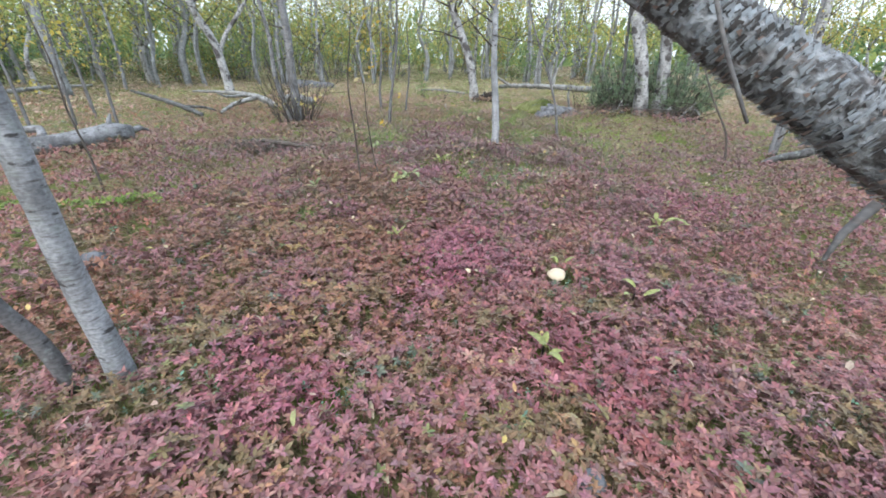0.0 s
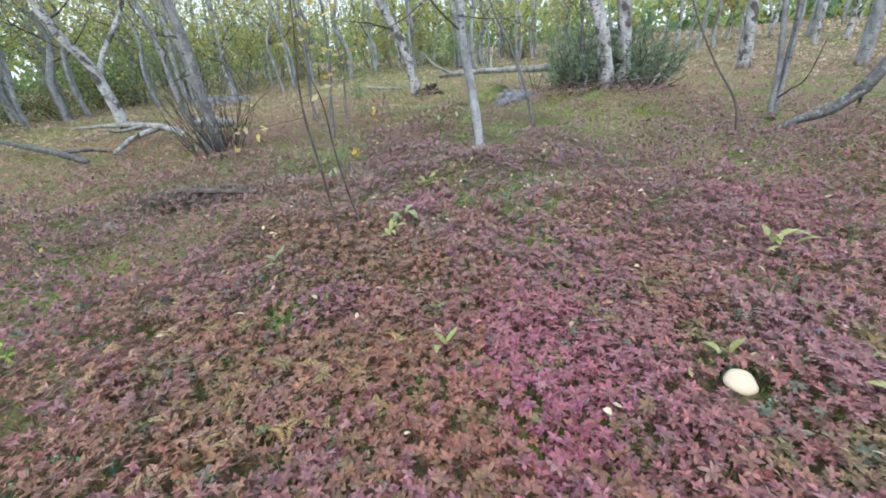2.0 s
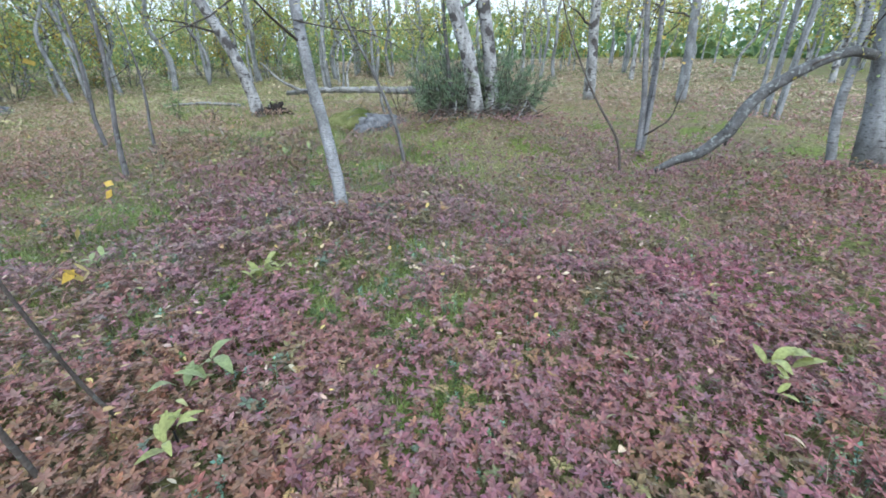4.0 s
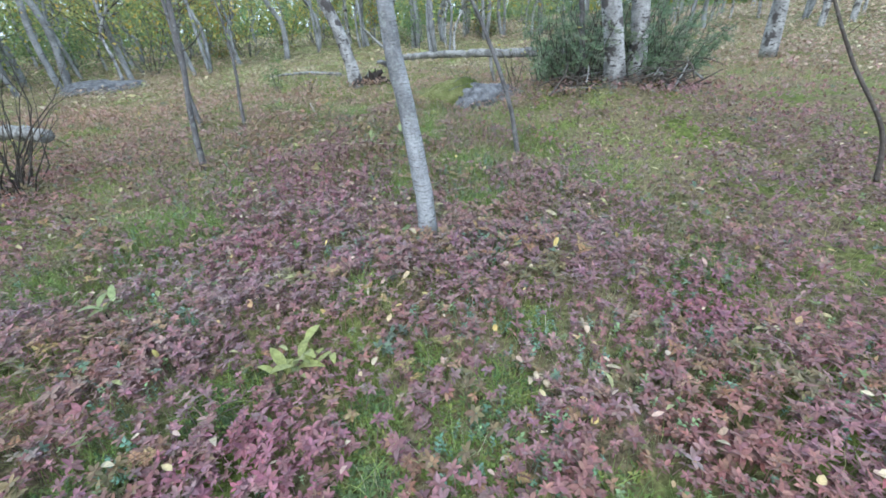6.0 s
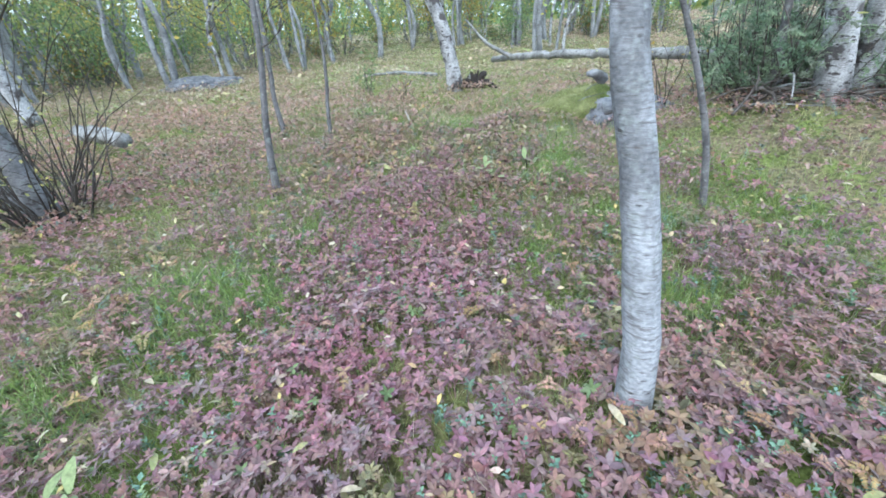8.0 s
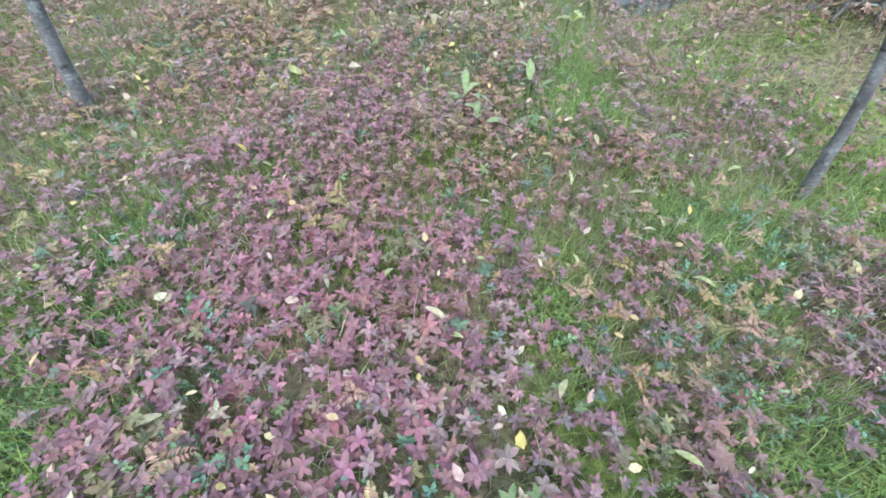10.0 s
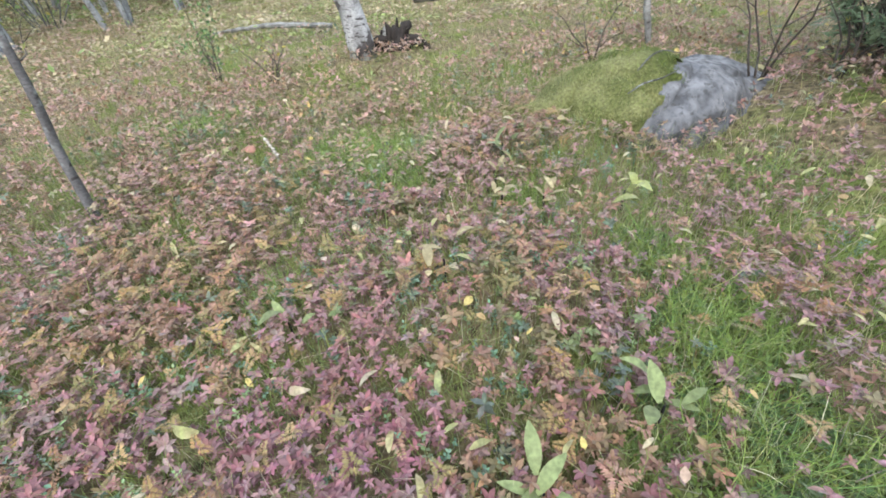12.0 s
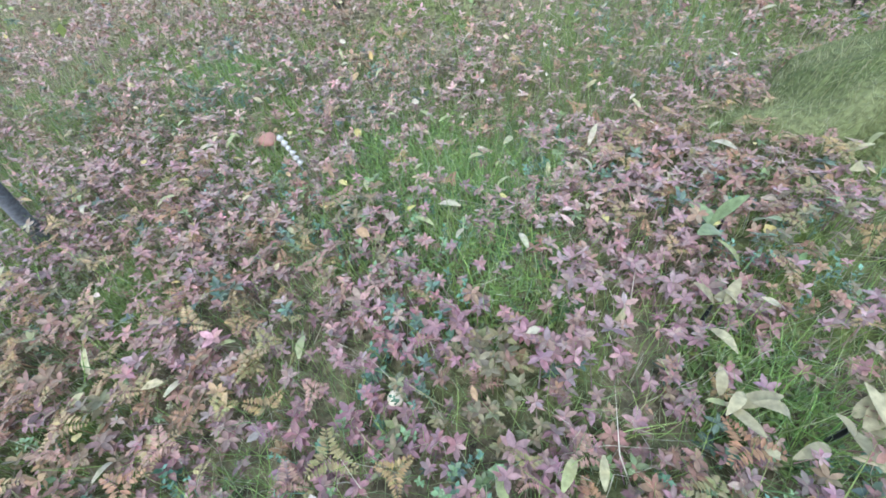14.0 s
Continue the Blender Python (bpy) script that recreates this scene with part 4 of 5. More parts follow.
def boulder_surface(origin):
    """A long low boulder: its back line falls to one side, its face drops steeply to the other. Gives places on a grid of rows and columns."""
    line_x = [1.0, 1.3, 1.5, 1.75, 2.05, 2.35, 2.6, 2.85, 3.1, 3.4]
    line_z = [-0.16, -0.05, 0.03, 0.15, 0.215, 0.18, 0.10, 0.055, -0.03, -0.22]
    cols, rows = 110, 48
    px = np.linspace(1.0, 3.4, cols)
    h = np.interp(px, line_x, line_z)
    th = np.linspace(0.0, math.pi, rows)
    base = -0.32
    P = np.zeros((rows, cols, 3))
    for i, a in enumerate(th):
        steep = np.clip((px - 1.5) / 0.5, 0, 1)
        up = math.sin(a) ** 0.8 * steep + math.sin(a) ** 1.5 * (1 - steep)
        depth = 0.50 * np.sqrt(np.clip(1 - ((px - 2.2) / 1.28) ** 2, 0.02, 1)) * np.clip((px - 0.9) / 0.85, 0.15, 1)
        P[i, :, 0] = px + 0.05 * math.cos(a)
        P[i, :, 1] = 10.14 - depth * math.cos(a) + 0.10 * (px - 2.2) + 0.25 * np.clip(1.8 - px, 0, 1)
        P[i, :, 2] = base + (h - base) * up
    for i in range(rows):
        for k in range(cols):
            q = Vector(P[i, k])
            crack = abs(noise.noise(q * 2.6 + Vector((3, 1, 7))))
            d = 0.05 * noise.noise(q * 3.0) + 0.03 * noise.noise(q * 8.0) + 0.012 * noise.noise(q * 22.0) - 0.05 * max(0.0, 0.08 - crack) / 0.08
            P[i, k, 1] -= d * math.cos(th[i])
            P[i, k, 2] += d * math.sin(th[i]) * 0.8
    return P - np.array(origin), th, px


def grid_tris(rows, cols, keep):
    out = []
    for i in range(rows - 1):
        for k in range(cols - 1):
            if keep[i, k]:
                a = i * cols + k
                out += [(a, a + 1, a + cols + 1), (a, a + cols + 1, a + cols)]
    return np.array(out)


boulder = root("boulder", at(2.2, 10.1), "grey boulder half covered with pale green moss", "boulder")
P, th, px = boulder_surface(boulder.location)
rows, cols = P.shape[:2]
part("rock", (P.reshape(-1, 3), grid_tris(rows, cols, np.ones((rows, cols)))), M_ROCK, boulder, "bare grey lichened stone")
# the moss lies over the higher side, its edge hanging down the face
rise = np.sin(np.minimum(th, math.pi / 2))[:, None]
edge = 1.54 + 0.60 * rise ** 1.6 + 0.22 * np.clip((rise - 0.6) / 0.4, 0, 1) + 0.22 * (vnoise(px[None] + 0 * rise, 3 * th[:, None] + 0 * px[None], 0.22, 77) - 0.5) + 0.08 * (vnoise(px[None] + 0 * rise, 3 * th[:, None] + 0 * px[None], 0.06, 79) - 0.5)
inside = edge - px[None]
swell = np.clip(inside / 0.12, 0, 1) ** 0.6
lump = 0.045 * swell * (0.55 + 0.9 * vnoise(px[None] + 0 * rise, th[:, None] * 0.5 + 0 * px[None], 0.14, 78)) - 0.006
Q = P.copy()
Q[..., 1] -= lump * np.cos(th)[:, None]
Q[..., 2] += lump * (0.35 + 0.65 * np.sin(th)[:, None])
moss = part("moss", (Q.reshape(-1, 3), grid_tris(rows, cols, inside > -0.02)), M_MOSS, boulder, "thick yellow-green moss cushion")
mq, ins = Q.reshape(-1, 3), inside.ravel()
top_share = np.repeat(np.sin(th), cols)
ok = np.flatnonzero((ins > 0.0) & (mq[:, 2] > -0.1))
n = 9000
w = 0.25 + top_share[ok]
k = rng.choice(ok, n, p=w / w.sum())
pick = mq[k] + rng.normal(0, 0.009, (n, 3))
pale = np.clip(1.2 - 1.6 * np.abs(ins[k] - 0.75) + rng.normal(0, 0.3, n), 0, 0.999)
fuzz_tone = np.array([(0.10, 0.17, 0.025), (0.19, 0.26, 0.055), (0.28, 0.30, 0.12), (0.36, 0.36, 0.19)])[(pale * 4).astype(int)]
fv, ft, fc = scatter([blade(k, 0.05) for k in range(5)], pick[:, 0], pick[:, 1], pick[:, 2] - 0.012, rng.uniform(0.4, 0.95, n), fuzz_tone, 0.5, 0.1)
tagged(part("moss_fuzz", (fv, ft), M_GRASS, moss, "short fine moss shoots", fc, False), kind="stuff")
def on_moss(x, y):
    """A point lying on the boulder's skin."""
    front = np.concatenate([P[:rows // 2 + 8].reshape(-1, 3), Q[:rows // 2 + 8].reshape(-1, 3)]) + np.array(boulder.location)
    near = np.hypot(front[:, 0] - x, front[:, 1] - y) < 0.05
    return Vector((x, y, float(front[near, 2].max()) + 0.008))


for k, line in enumerate((((1.9, 9.88), (2.0, 9.92), (2.1, 9.95), (2.25, 9.98)), ((1.8, 9.80), (1.9, 9.82), (2.0, 9.80), (2.12, 9.83)))):
    pth = [on_moss(*q) for q in line]
    twig = root("dead_twig", pth[0], "thin grey dead twig lying on boulder moss", "twig")
    part("stem", tube([q - pth[0] for q in pth], [0.003, 0.005, 0.004, 0.002], 5, 0.2, k), M_ARCH, twig)
tagged(stone("stone", at(-1.93, 2.12, 0.085), (0.07, 0.055, 0.045), M_ROCK, 5, 0.6), "small pale grey stone among red plants", "stone")
tagged(stone("stone", at(0.41, 1.06, 0.07), (0.05, 0.04, 0.035), M_ROCK, 6, 0.2), "small grey stone among rosy plants", "stone")
tagged(stone("rock_slab", at(-5.3, 16.4, 0.02), (1.0, 0.7, 0.26), M_ROCK, 9, 0.3), "low flat grey rock slab in far grass", "rock")

# broken stump beside the leaning birch
M_CHAR, nt, b = material("dark_rotten_wood", 0.95)
co = nt.nodes.new("ShaderNodeTexCoord").outputs["Object"]
nt.links.new(mixed(nt, noise_node(nt, co, 12.0, 6.0, (1, 1, 0.3)), (0.010, 0.009, 0.009), (0.06, 0.052, 0.048)), b.inputs["Base Color"])
relief(nt, b, noise_node(nt, co, 30.0, 6.0, (1, 1, 0.2)), 1.0, 0.02)
stump = root("stump", at(1.05, 12.62), "dark broken tree stump with splintered top", "stump")
r = random.Random(4)
part("trunk", tube([(0, 0, -0.08), (0.0, 0, 0.05), (0.03, 0.0, 0.13), (0.06, 0, 0.18)], [0.2, 0.15, 0.11, 0.05], 12, 0.35, 31, True, 12), M_CHAR, stump)
for k in range(11):
    a = 6.28 * k / 11
    f = Vector((math.cos(a) * 0.12, math.sin(a) * 0.1, 0.02))
    part("splinter", tube([f, f * 0.85 + Vector((r.gauss(0.02, 0.02), 0, r.uniform(0.10, 0.2))), f * 0.8 + Vector((r.gauss(0.03, 0.03), r.gauss(0, 0.03), r.uniform(0.16, 0.27)))], [0.035, 0.03, 0.006], 5, 0.35, k), M_DEAD if k % 5 == 1 else M_CHAR, stump)
part("root", tube([(0, 0, 0.06), (-0.18, -0.05, 0.10), (-0.36, -0.06, 0.0)], [0.09, 0.07, 0.05], 8, 0.35, 5), M_CHAR, stump)
part("root", tube([(0.05, 0, 0.06), (0.2, -0.08, 0.05), (0.34, -0.1, -0.04)], [0.08, 0.06, 0.04], 8, 0.35, 6), M_CHAR, stump)
part("burl", tube([(0.06, 0, 0.13), (0.12, 0, 0.20), (0.19, 0.0, 0.21)], [0.05, 0.055, 0.03], 8, 0.4, 5), M_CHAR, stump, "blackened knob")


# ---- mushrooms ----
def plain(name, col, rough=0.6, grain=30.0, vary=0.25):
    m, nt, b = material(name, rough)
    co = nt.nodes.new("ShaderNodeTexCoord").outputs["Object"]
    nt.links.new(mixed(nt, noise_node(nt, co, grain, 5.0), tuple(c * (1 - vary) for c in col), tuple(min(1, c * (1 + vary)) for c in col)), b.inputs["Base Color"])
    relief(nt, b, noise_node(nt, co, grain * 3, 5.0), 0.2, 0.003)
    return m


M_CREAM, M_STEM, M_RUSSET = plain("cream_cap", (0.60, 0.51, 0.38), 0.5), plain("mushroom_stem", (0.45, 0.40, 0.33)), plain("russet_cap", (0.33, 0.17, 0.13), 0.6)


def mushroom(place, radius, height, cap_mat, label, tilt=(0, 0), flat=0.45, lift=0.0):
    ob = root("mushroom", at(place[0], place[1], lift), label, "mushroom")
    prof = [(0.0, 1.0), (0.35, 0.95), (0.65, 0.75), (0.88, 0.42), (1.0, 0.05), (0.97, -0.1), (0.8, -0.12), (0.3, -0.05), (0.0, -0.05)]
    seg, vs, ts = 24, [], []
    for i, (pr, pz) in enumerate(prof):
        for k in range(seg):
            g = 6.2832 * k / seg
            w = 1 + 0.05 * math.sin(3 * g + place[0] * 9) + 0.03 * math.sin(5 * g)
            vs.append((math.cos(g) * pr * radius * w, math.sin(g) * pr * radius * w, height + pz * radius * flat))
    for i in range(len(prof) - 1):
        for k in range(seg):
            a, c = i * seg + k, i * seg + (k + 1) % seg
            ts += [(a, a + seg, c + seg), (a, c + seg, c)]
    part("cap", (np.array(vs), np.array(ts)), cap_mat, ob)
    part("stem", tube([(0, 0, -0.02), (0, 0, height * 0.5), (0, 0, height)], [radius * 0.3, radius * 0.24, radius * 0.22], 10, 0.05, 2), M_STEM, ob)
    ob.rotation_euler = (tilt[0], tilt[1], 0)
    return ob


mushroom((0.632, 2.40), 0.054, 0.10, M_CREAM, "large cream mushroom cap in red cornel", (0.25, -0.12), 0.45, 0.015)
mushroom((-0.27, 10.52), 0.035, 0.10, M_RUSSET, "small russet mushroom in tan grass", (0.3, 0.1))
mushroom((0.26, 9.47), 0.017, 0.09, M_CREAM, "tiny round white mushroom in rosy cornel", (0.5, 0))
mushroom((0.77, 4.94), 0.02, 0.085, M_CREAM, "small pale mushroom in mossy grass", (0.5, 0.1))
mushroom((0.81, 4.9), 0.017, 0.08, M_CREAM, "small pale mushroom leaning in mossy grass", (0.5, -0.2))

# ---- a pale dead stalk ----
stalk = root("dead_stalk", at(-0.1, 10.28), "pale dead flower stalk with fluffy head", "dead plant")
part("stem", tube([(0.02, 0, 0), (0.01, 0, 0.1), (-0.02, 0.0, 0.2)], [0.004, 0.004, 0.003], 6, 0.1, 3), M_DEAD, stalk)
M_FLUFF = plain("pale_seed_fluff", (0.55, 0.52, 0.48), 0.9)
for k in range(6):
    part("seed_head", tube([(0.01 - 0.006 * k, 0, 0.10 + 0.02 * k), (0.012 - 0.006 * k, 0.004, 0.11 + 0.02 * k), (0.008 - 0.006 * k, 0, 0.122 + 0.02 * k)], [0.004, 0.011, 0.004], 7, 0.3, k), M_FLUFF, stalk)


# ---- broad-leaved rosettes ----
M_BROAD = leaf_material("broad_leaf", 0.3, 0.0, 0.5)


def long_leaf(length, width, arch, curl):
    """A lance-shaped leaf along +x with a raised midrib."""
    n, vs, ts = 7, [], []
    for i in range(n):
        u = i / (n - 1)
        w = width * 0.5 * (math.sin(math.pi * min(1, u * 0.92 + 0.06)) ** 0.8)
        z = arch * math.sin(math.pi * u * 0.75) - curl * u * u
        vs += [(u * length, w, z + 0.25 * w), (u * length, 0, z), (u * length, -w, z + 0.25 * w)]
    for i in range(n - 1):
        for k in (0, 1):
            a = i * 3 + k
            ts += [(a, a + 1, a + 4), (a, a + 4, a + 3)]
    return np.array(vs), np.array(ts)


def rosette(x, y, leaves, size, seed, label, tone):
    r = random.Random(seed)
    ob = root("leaf_rosette", at(x, y, 0.06), label, "plant", "broad-leaved rosettes")
    for k in range(leaves):
        L = size * r.uniform(0.7, 1.15)
        v, t = long_leaf(L, L * r.uniform(0.30, 0.44), L * r.uniform(0.0, 0.25), L * r.uniform(-0.1, 0.4))
        v = turned(v, 6.2832 * k / leaves + r.uniform(-0.45, 0.45), r.uniform(0.1, 0.8))
        v = v + np.array((r.gauss(0, 0.34) * size, r.gauss(0, 0.34) * size, 0.03 + 0.06 * r.random()))
        c = np.array(tone) * r.uniform(0.8, 1.2)
        part("leaf", (v, t), M_BROAD, ob, "", np.tile(c, (len(v), 1)) * np.random.default_rng(seed + k).normal(1, 0.08, (len(v), 1)))
    part("stem", tube([(0, 0, -0.06), (0, 0, 0.02), (0, 0, 0.06)], [0.005, 0.005, 0.003], 5, 0.1, seed), M_BROAD, ob, "", None)
    return ob


LIME, SAGE, STRAW = (0.34, 0.38, 0.14), (0.26, 0.33, 0.15), (0.42, 0.37, 0.22)
for k, (x, y, n, size, tone) in enumerate((
        (0.39, 1.67, 5, 0.10, LIME), (-0.52, 4.0, 8, 0.10, LIME), (-0.46, 4.34, 8, 0.12, SAGE), (-0.09, 5.17, 18, 0.095, LIME), (-1.05, 5.87, 6, 0.11, SAGE), (1.69, 3.23, 5, 0.12, LIME),
        (0.55, 8.06, 7, 0.10, SAGE), (0.53, 8.97, 4, 0.09, STRAW), (1.38, 9.18, 4, 0.13, LIME), (1.06, 9.74, 4, 0.11, SAGE), (0.89, 9.33, 5, 0.07, STRAW), (0.94, 9.53, 6, 0.06, STRAW), (1.06, 9.28, 7, 0.075, STRAW), (-0.02, 8.97, 3, 0.09, SAGE),
        (0.86, 8.3, 6, 0.09, SAGE), (-0.43, 2.84, 3, 0.08, LIME), (-1.24, 3.83, 5, 0.09, SAGE), (1.55, 3.16, 4, 0.09, LIME), (0.98, 2.13, 3, 0.10, LIME), (0.52, 8.22, 5, 0.09, SAGE), (0.66, 2.49, 3, 0.09, LIME))):
    rosette(x, y, n, size, 100 + k, "pale lime-green rosette of lance-shaped leaves" if tone == LIME else "fading sage rosette of narrow leaves" if tone == SAGE else "straw-coloured withering rosette leaves", tone)

# ---- young shrubs further on ----
for k, (x, y, h, label, tones, cnt) in enumerate(((-0.78, 12.7, 0.62, "bushy young willow with green leaves", GREEN, 260), (-0.2, 12.2, 0.5, "thin bare young birch on tan grass", YELLOW, 40),
        (2.9, 10.0, 0.9, "thin grey shrub behind a mossy boulder", YELLOW, 20), (3.1, 9.7, 0.7, "thin grey shrub near a juniper", YELLOW, 20), (2.45, 11.1, 0.6, "dark bare shrub on rusty heath", YELLOW, 10))):
    rr = random.Random(200 + k)
    ob = root("young_shrub", at(x, y), label, "shrub")
    out, ends = [], []
    for j in range(4 if cnt > 15 else 3):
        a = rr.uniform(0, 6.28)
        limbs(rr, (math.cos(a) * 0.02, math.sin(a) * 0.02, -0.02), (math.cos(a) * 0.25, math.sin(a) * 0.25, 1), h * rr.uniform(0.7, 1.1), 0.009, 2, out, ends)
    tagged(part("brushwood", joined([tube(p, q, 3, 0.1, 3, False, 1) for p, q in out]), M_TWIG, ob), kind="stuff")
    sh, tint = crown_shape(ends, 0.05, cnt, 0.04, 200 + k, tones)
    tagged(part("foliage", sh, M_CROWN, ob, "", tint, False), kind="stuff")


# ---- low plants ----
# where grass and moss show, where the cornel is brightest, and where it has turned orange: x, y, radius
GRASSY = [(2.93, 7.4, 0.96), (2.43, 6.66, 0.6), (-1.07, 6.97, 0.45), (2.65, 8.41, 0.49), (0.4, 10.26, 0.42), (2.83, 4.31, 0.25), (0.38, 3.88, 0.24),
          (-0.61, 11.27, 0.3), (-1.57, 6.37, 0.25), (2.01, 5.4, 0.2), (1.28, 7.34, 0.26), (2.2, 9.15, 0.24), (1.21, 6.6, 0.23), (0.51, 9.75, 0.2),
          (-0.75, 7.6, 0.2), (1.04, 8.19, 0.24), (-2.59, 2.87, 0.19), (1.22, 8.5, 0.2), (0.44, 4.73, 0.16), (1.18, 2.92, 0.13), (-0.39, 5.16, 0.16),
          (0.16, 5.6, 0.13), (1.3, 8.88, 0.16), (-1.18, 3.3, 0.13), (0.74, 2.5, 0.11), (-0.53, 2.68, 0.1), (0.6, 7.13, 0.12), (-0.1, 9.2, 0.1), (1.01, 9.38, 0.14),
          (0.46, 4.36, 0.17), (0.83, 4.42, 0.10), (0.72, 4.28, 0.08), (0.13, 4.66, 0.10), (0.66, 4.93, 0.13), (0.14, 4.9, 0.11),
          (0.40, 5.12, 0.10), (-0.32, 5.17, 0.12), (-0.75, 4.95, 0.14), (0.9, 5.2, 0.11)]
BRIGHT = [(-0.15, 7.3, 0.6), (2.2, 3.86, 0.44), (-0.1, 2.54, 0.45), (0.56, 1.56, 0.4), (1.63, 5.06, 0.2), (-1.1, 9.89, 0.3), (-0.39, 6.29, 0.35), (0.1, 3.0, 0.3),
          (-0.3, 4.8, 0.3), (-0.67, 1.4, 0.3), (0.10, 8.55, 0.34), (0.1, 8.15, 0.34), (-0.62, 8.7, 0.26), (0.34, 9.58, 0.16), (0.08, 6.8, 0.2), (0.16, 9.35, 0.14)]
FERNY = [(-0.5, 9.3, 0.55), (-0.75, 8.9, 0.4), (-0.1, 9.75, 0.3), (0.75, 3.95, 0.3), (0.5, 5.75, 0.25), (1.25, 10.0, 0.4), (-1.1, 2.6, 0.4), (-0.55, 1.75, 0.35), (0.2, 1.35, 0.3), (0.6, 9.1, 0.3), (1.2, 5.7, 0.2)]
ORANGE = [(-1.41, 2.87, 0.5), (1.23, 10.3, 0.38), (-2.16, 2.37, 0.31), (-2.05, 7.34, 0.4), (-0.36, 8.96, 0.26), (-0.6, 10.17, 0.25), (-0.91, 2.97, 0.25),
          (-0.63, 1.83, 0.25), (-0.41, 9.48, 0.24), (-0.76, 9.69, 0.2), (0.9, 4.26, 0.14), (0.55, 5.78, 0.14), (-3.0, 6.5, 0.9)]


def patches(x, y, spots):
    g = np.zeros_like(x)
    wob = 0.7 + 0.6 * vnoise(x, y, 0.12, 9)
    for cx, cy, rr in spots:
        g = np.maximum(g, np.exp(-(((x - cx) ** 2 + (y - cy) ** 2) / (rr * rr) * wob) ** 1.5))
    return g


def grassiness(x, y):
    """0 in closed cornel, 1 in open grass and moss."""
    side = np.clip((np.abs(x - 0.1) - 0.8) / 1.0, 0, 1) * np.clip((y - 6.3) / 1.6, 0, 1) * np.where((x < 0) & (y < 10.5), 0.45, 1.0)
    far = np.maximum(np.clip((y - 9.6) / 2.0, 0, 1), side) * 0.5 + np.clip((np.abs(x - 0.5) - 4) / 6, 0, 1) * 0.15
    n = vnoise(x, y, 0.42, 3) * 0.5 + vnoise(x, y, 0.15, 4) * 0.5
    late = 0.07 * np.clip((y - 4.0) / 3.5, 0, 1)
    dip = np.clip((0.36 - hummock(x, y)) * 2.6, 0, 0.75)
    g = far + np.maximum(np.clip((n - 0.60 + late) * 3.4, 0, 0.85), dip)
    return np.clip(np.maximum(patches(x, y, GRASSY), g) * (1 - 0.7 * patches(x, y, BRIGHT)), 0, 1)


MAUVE, ROSE, BRICK, OCHRE, TAN = (0.38, 0.23, 0.245), (0.44, 0.20, 0.25), (0.40, 0.225, 0.18), (0.43, 0.31, 0.18), (0.48, 0.40, 0.29)
OLIVE, TEAL = (0.29, 0.265, 0.14), (0.17, 0.26, 0.18)


def field(x, y, seed, size=0.4, loose=0.12):
    """Evenly spread numbers from 0 to 1 that change slowly over the ground."""
    f = 0.6 * vnoise(x, y, size, seed) + 0.4 * vnoise(x, y, size * 0.4, seed + 1) + rng.normal(0, loose, len(x))
    out = np.empty(len(x))
    out[np.argsort(f)] = np.arange(len(x)) / max(len(x), 1)
    return out


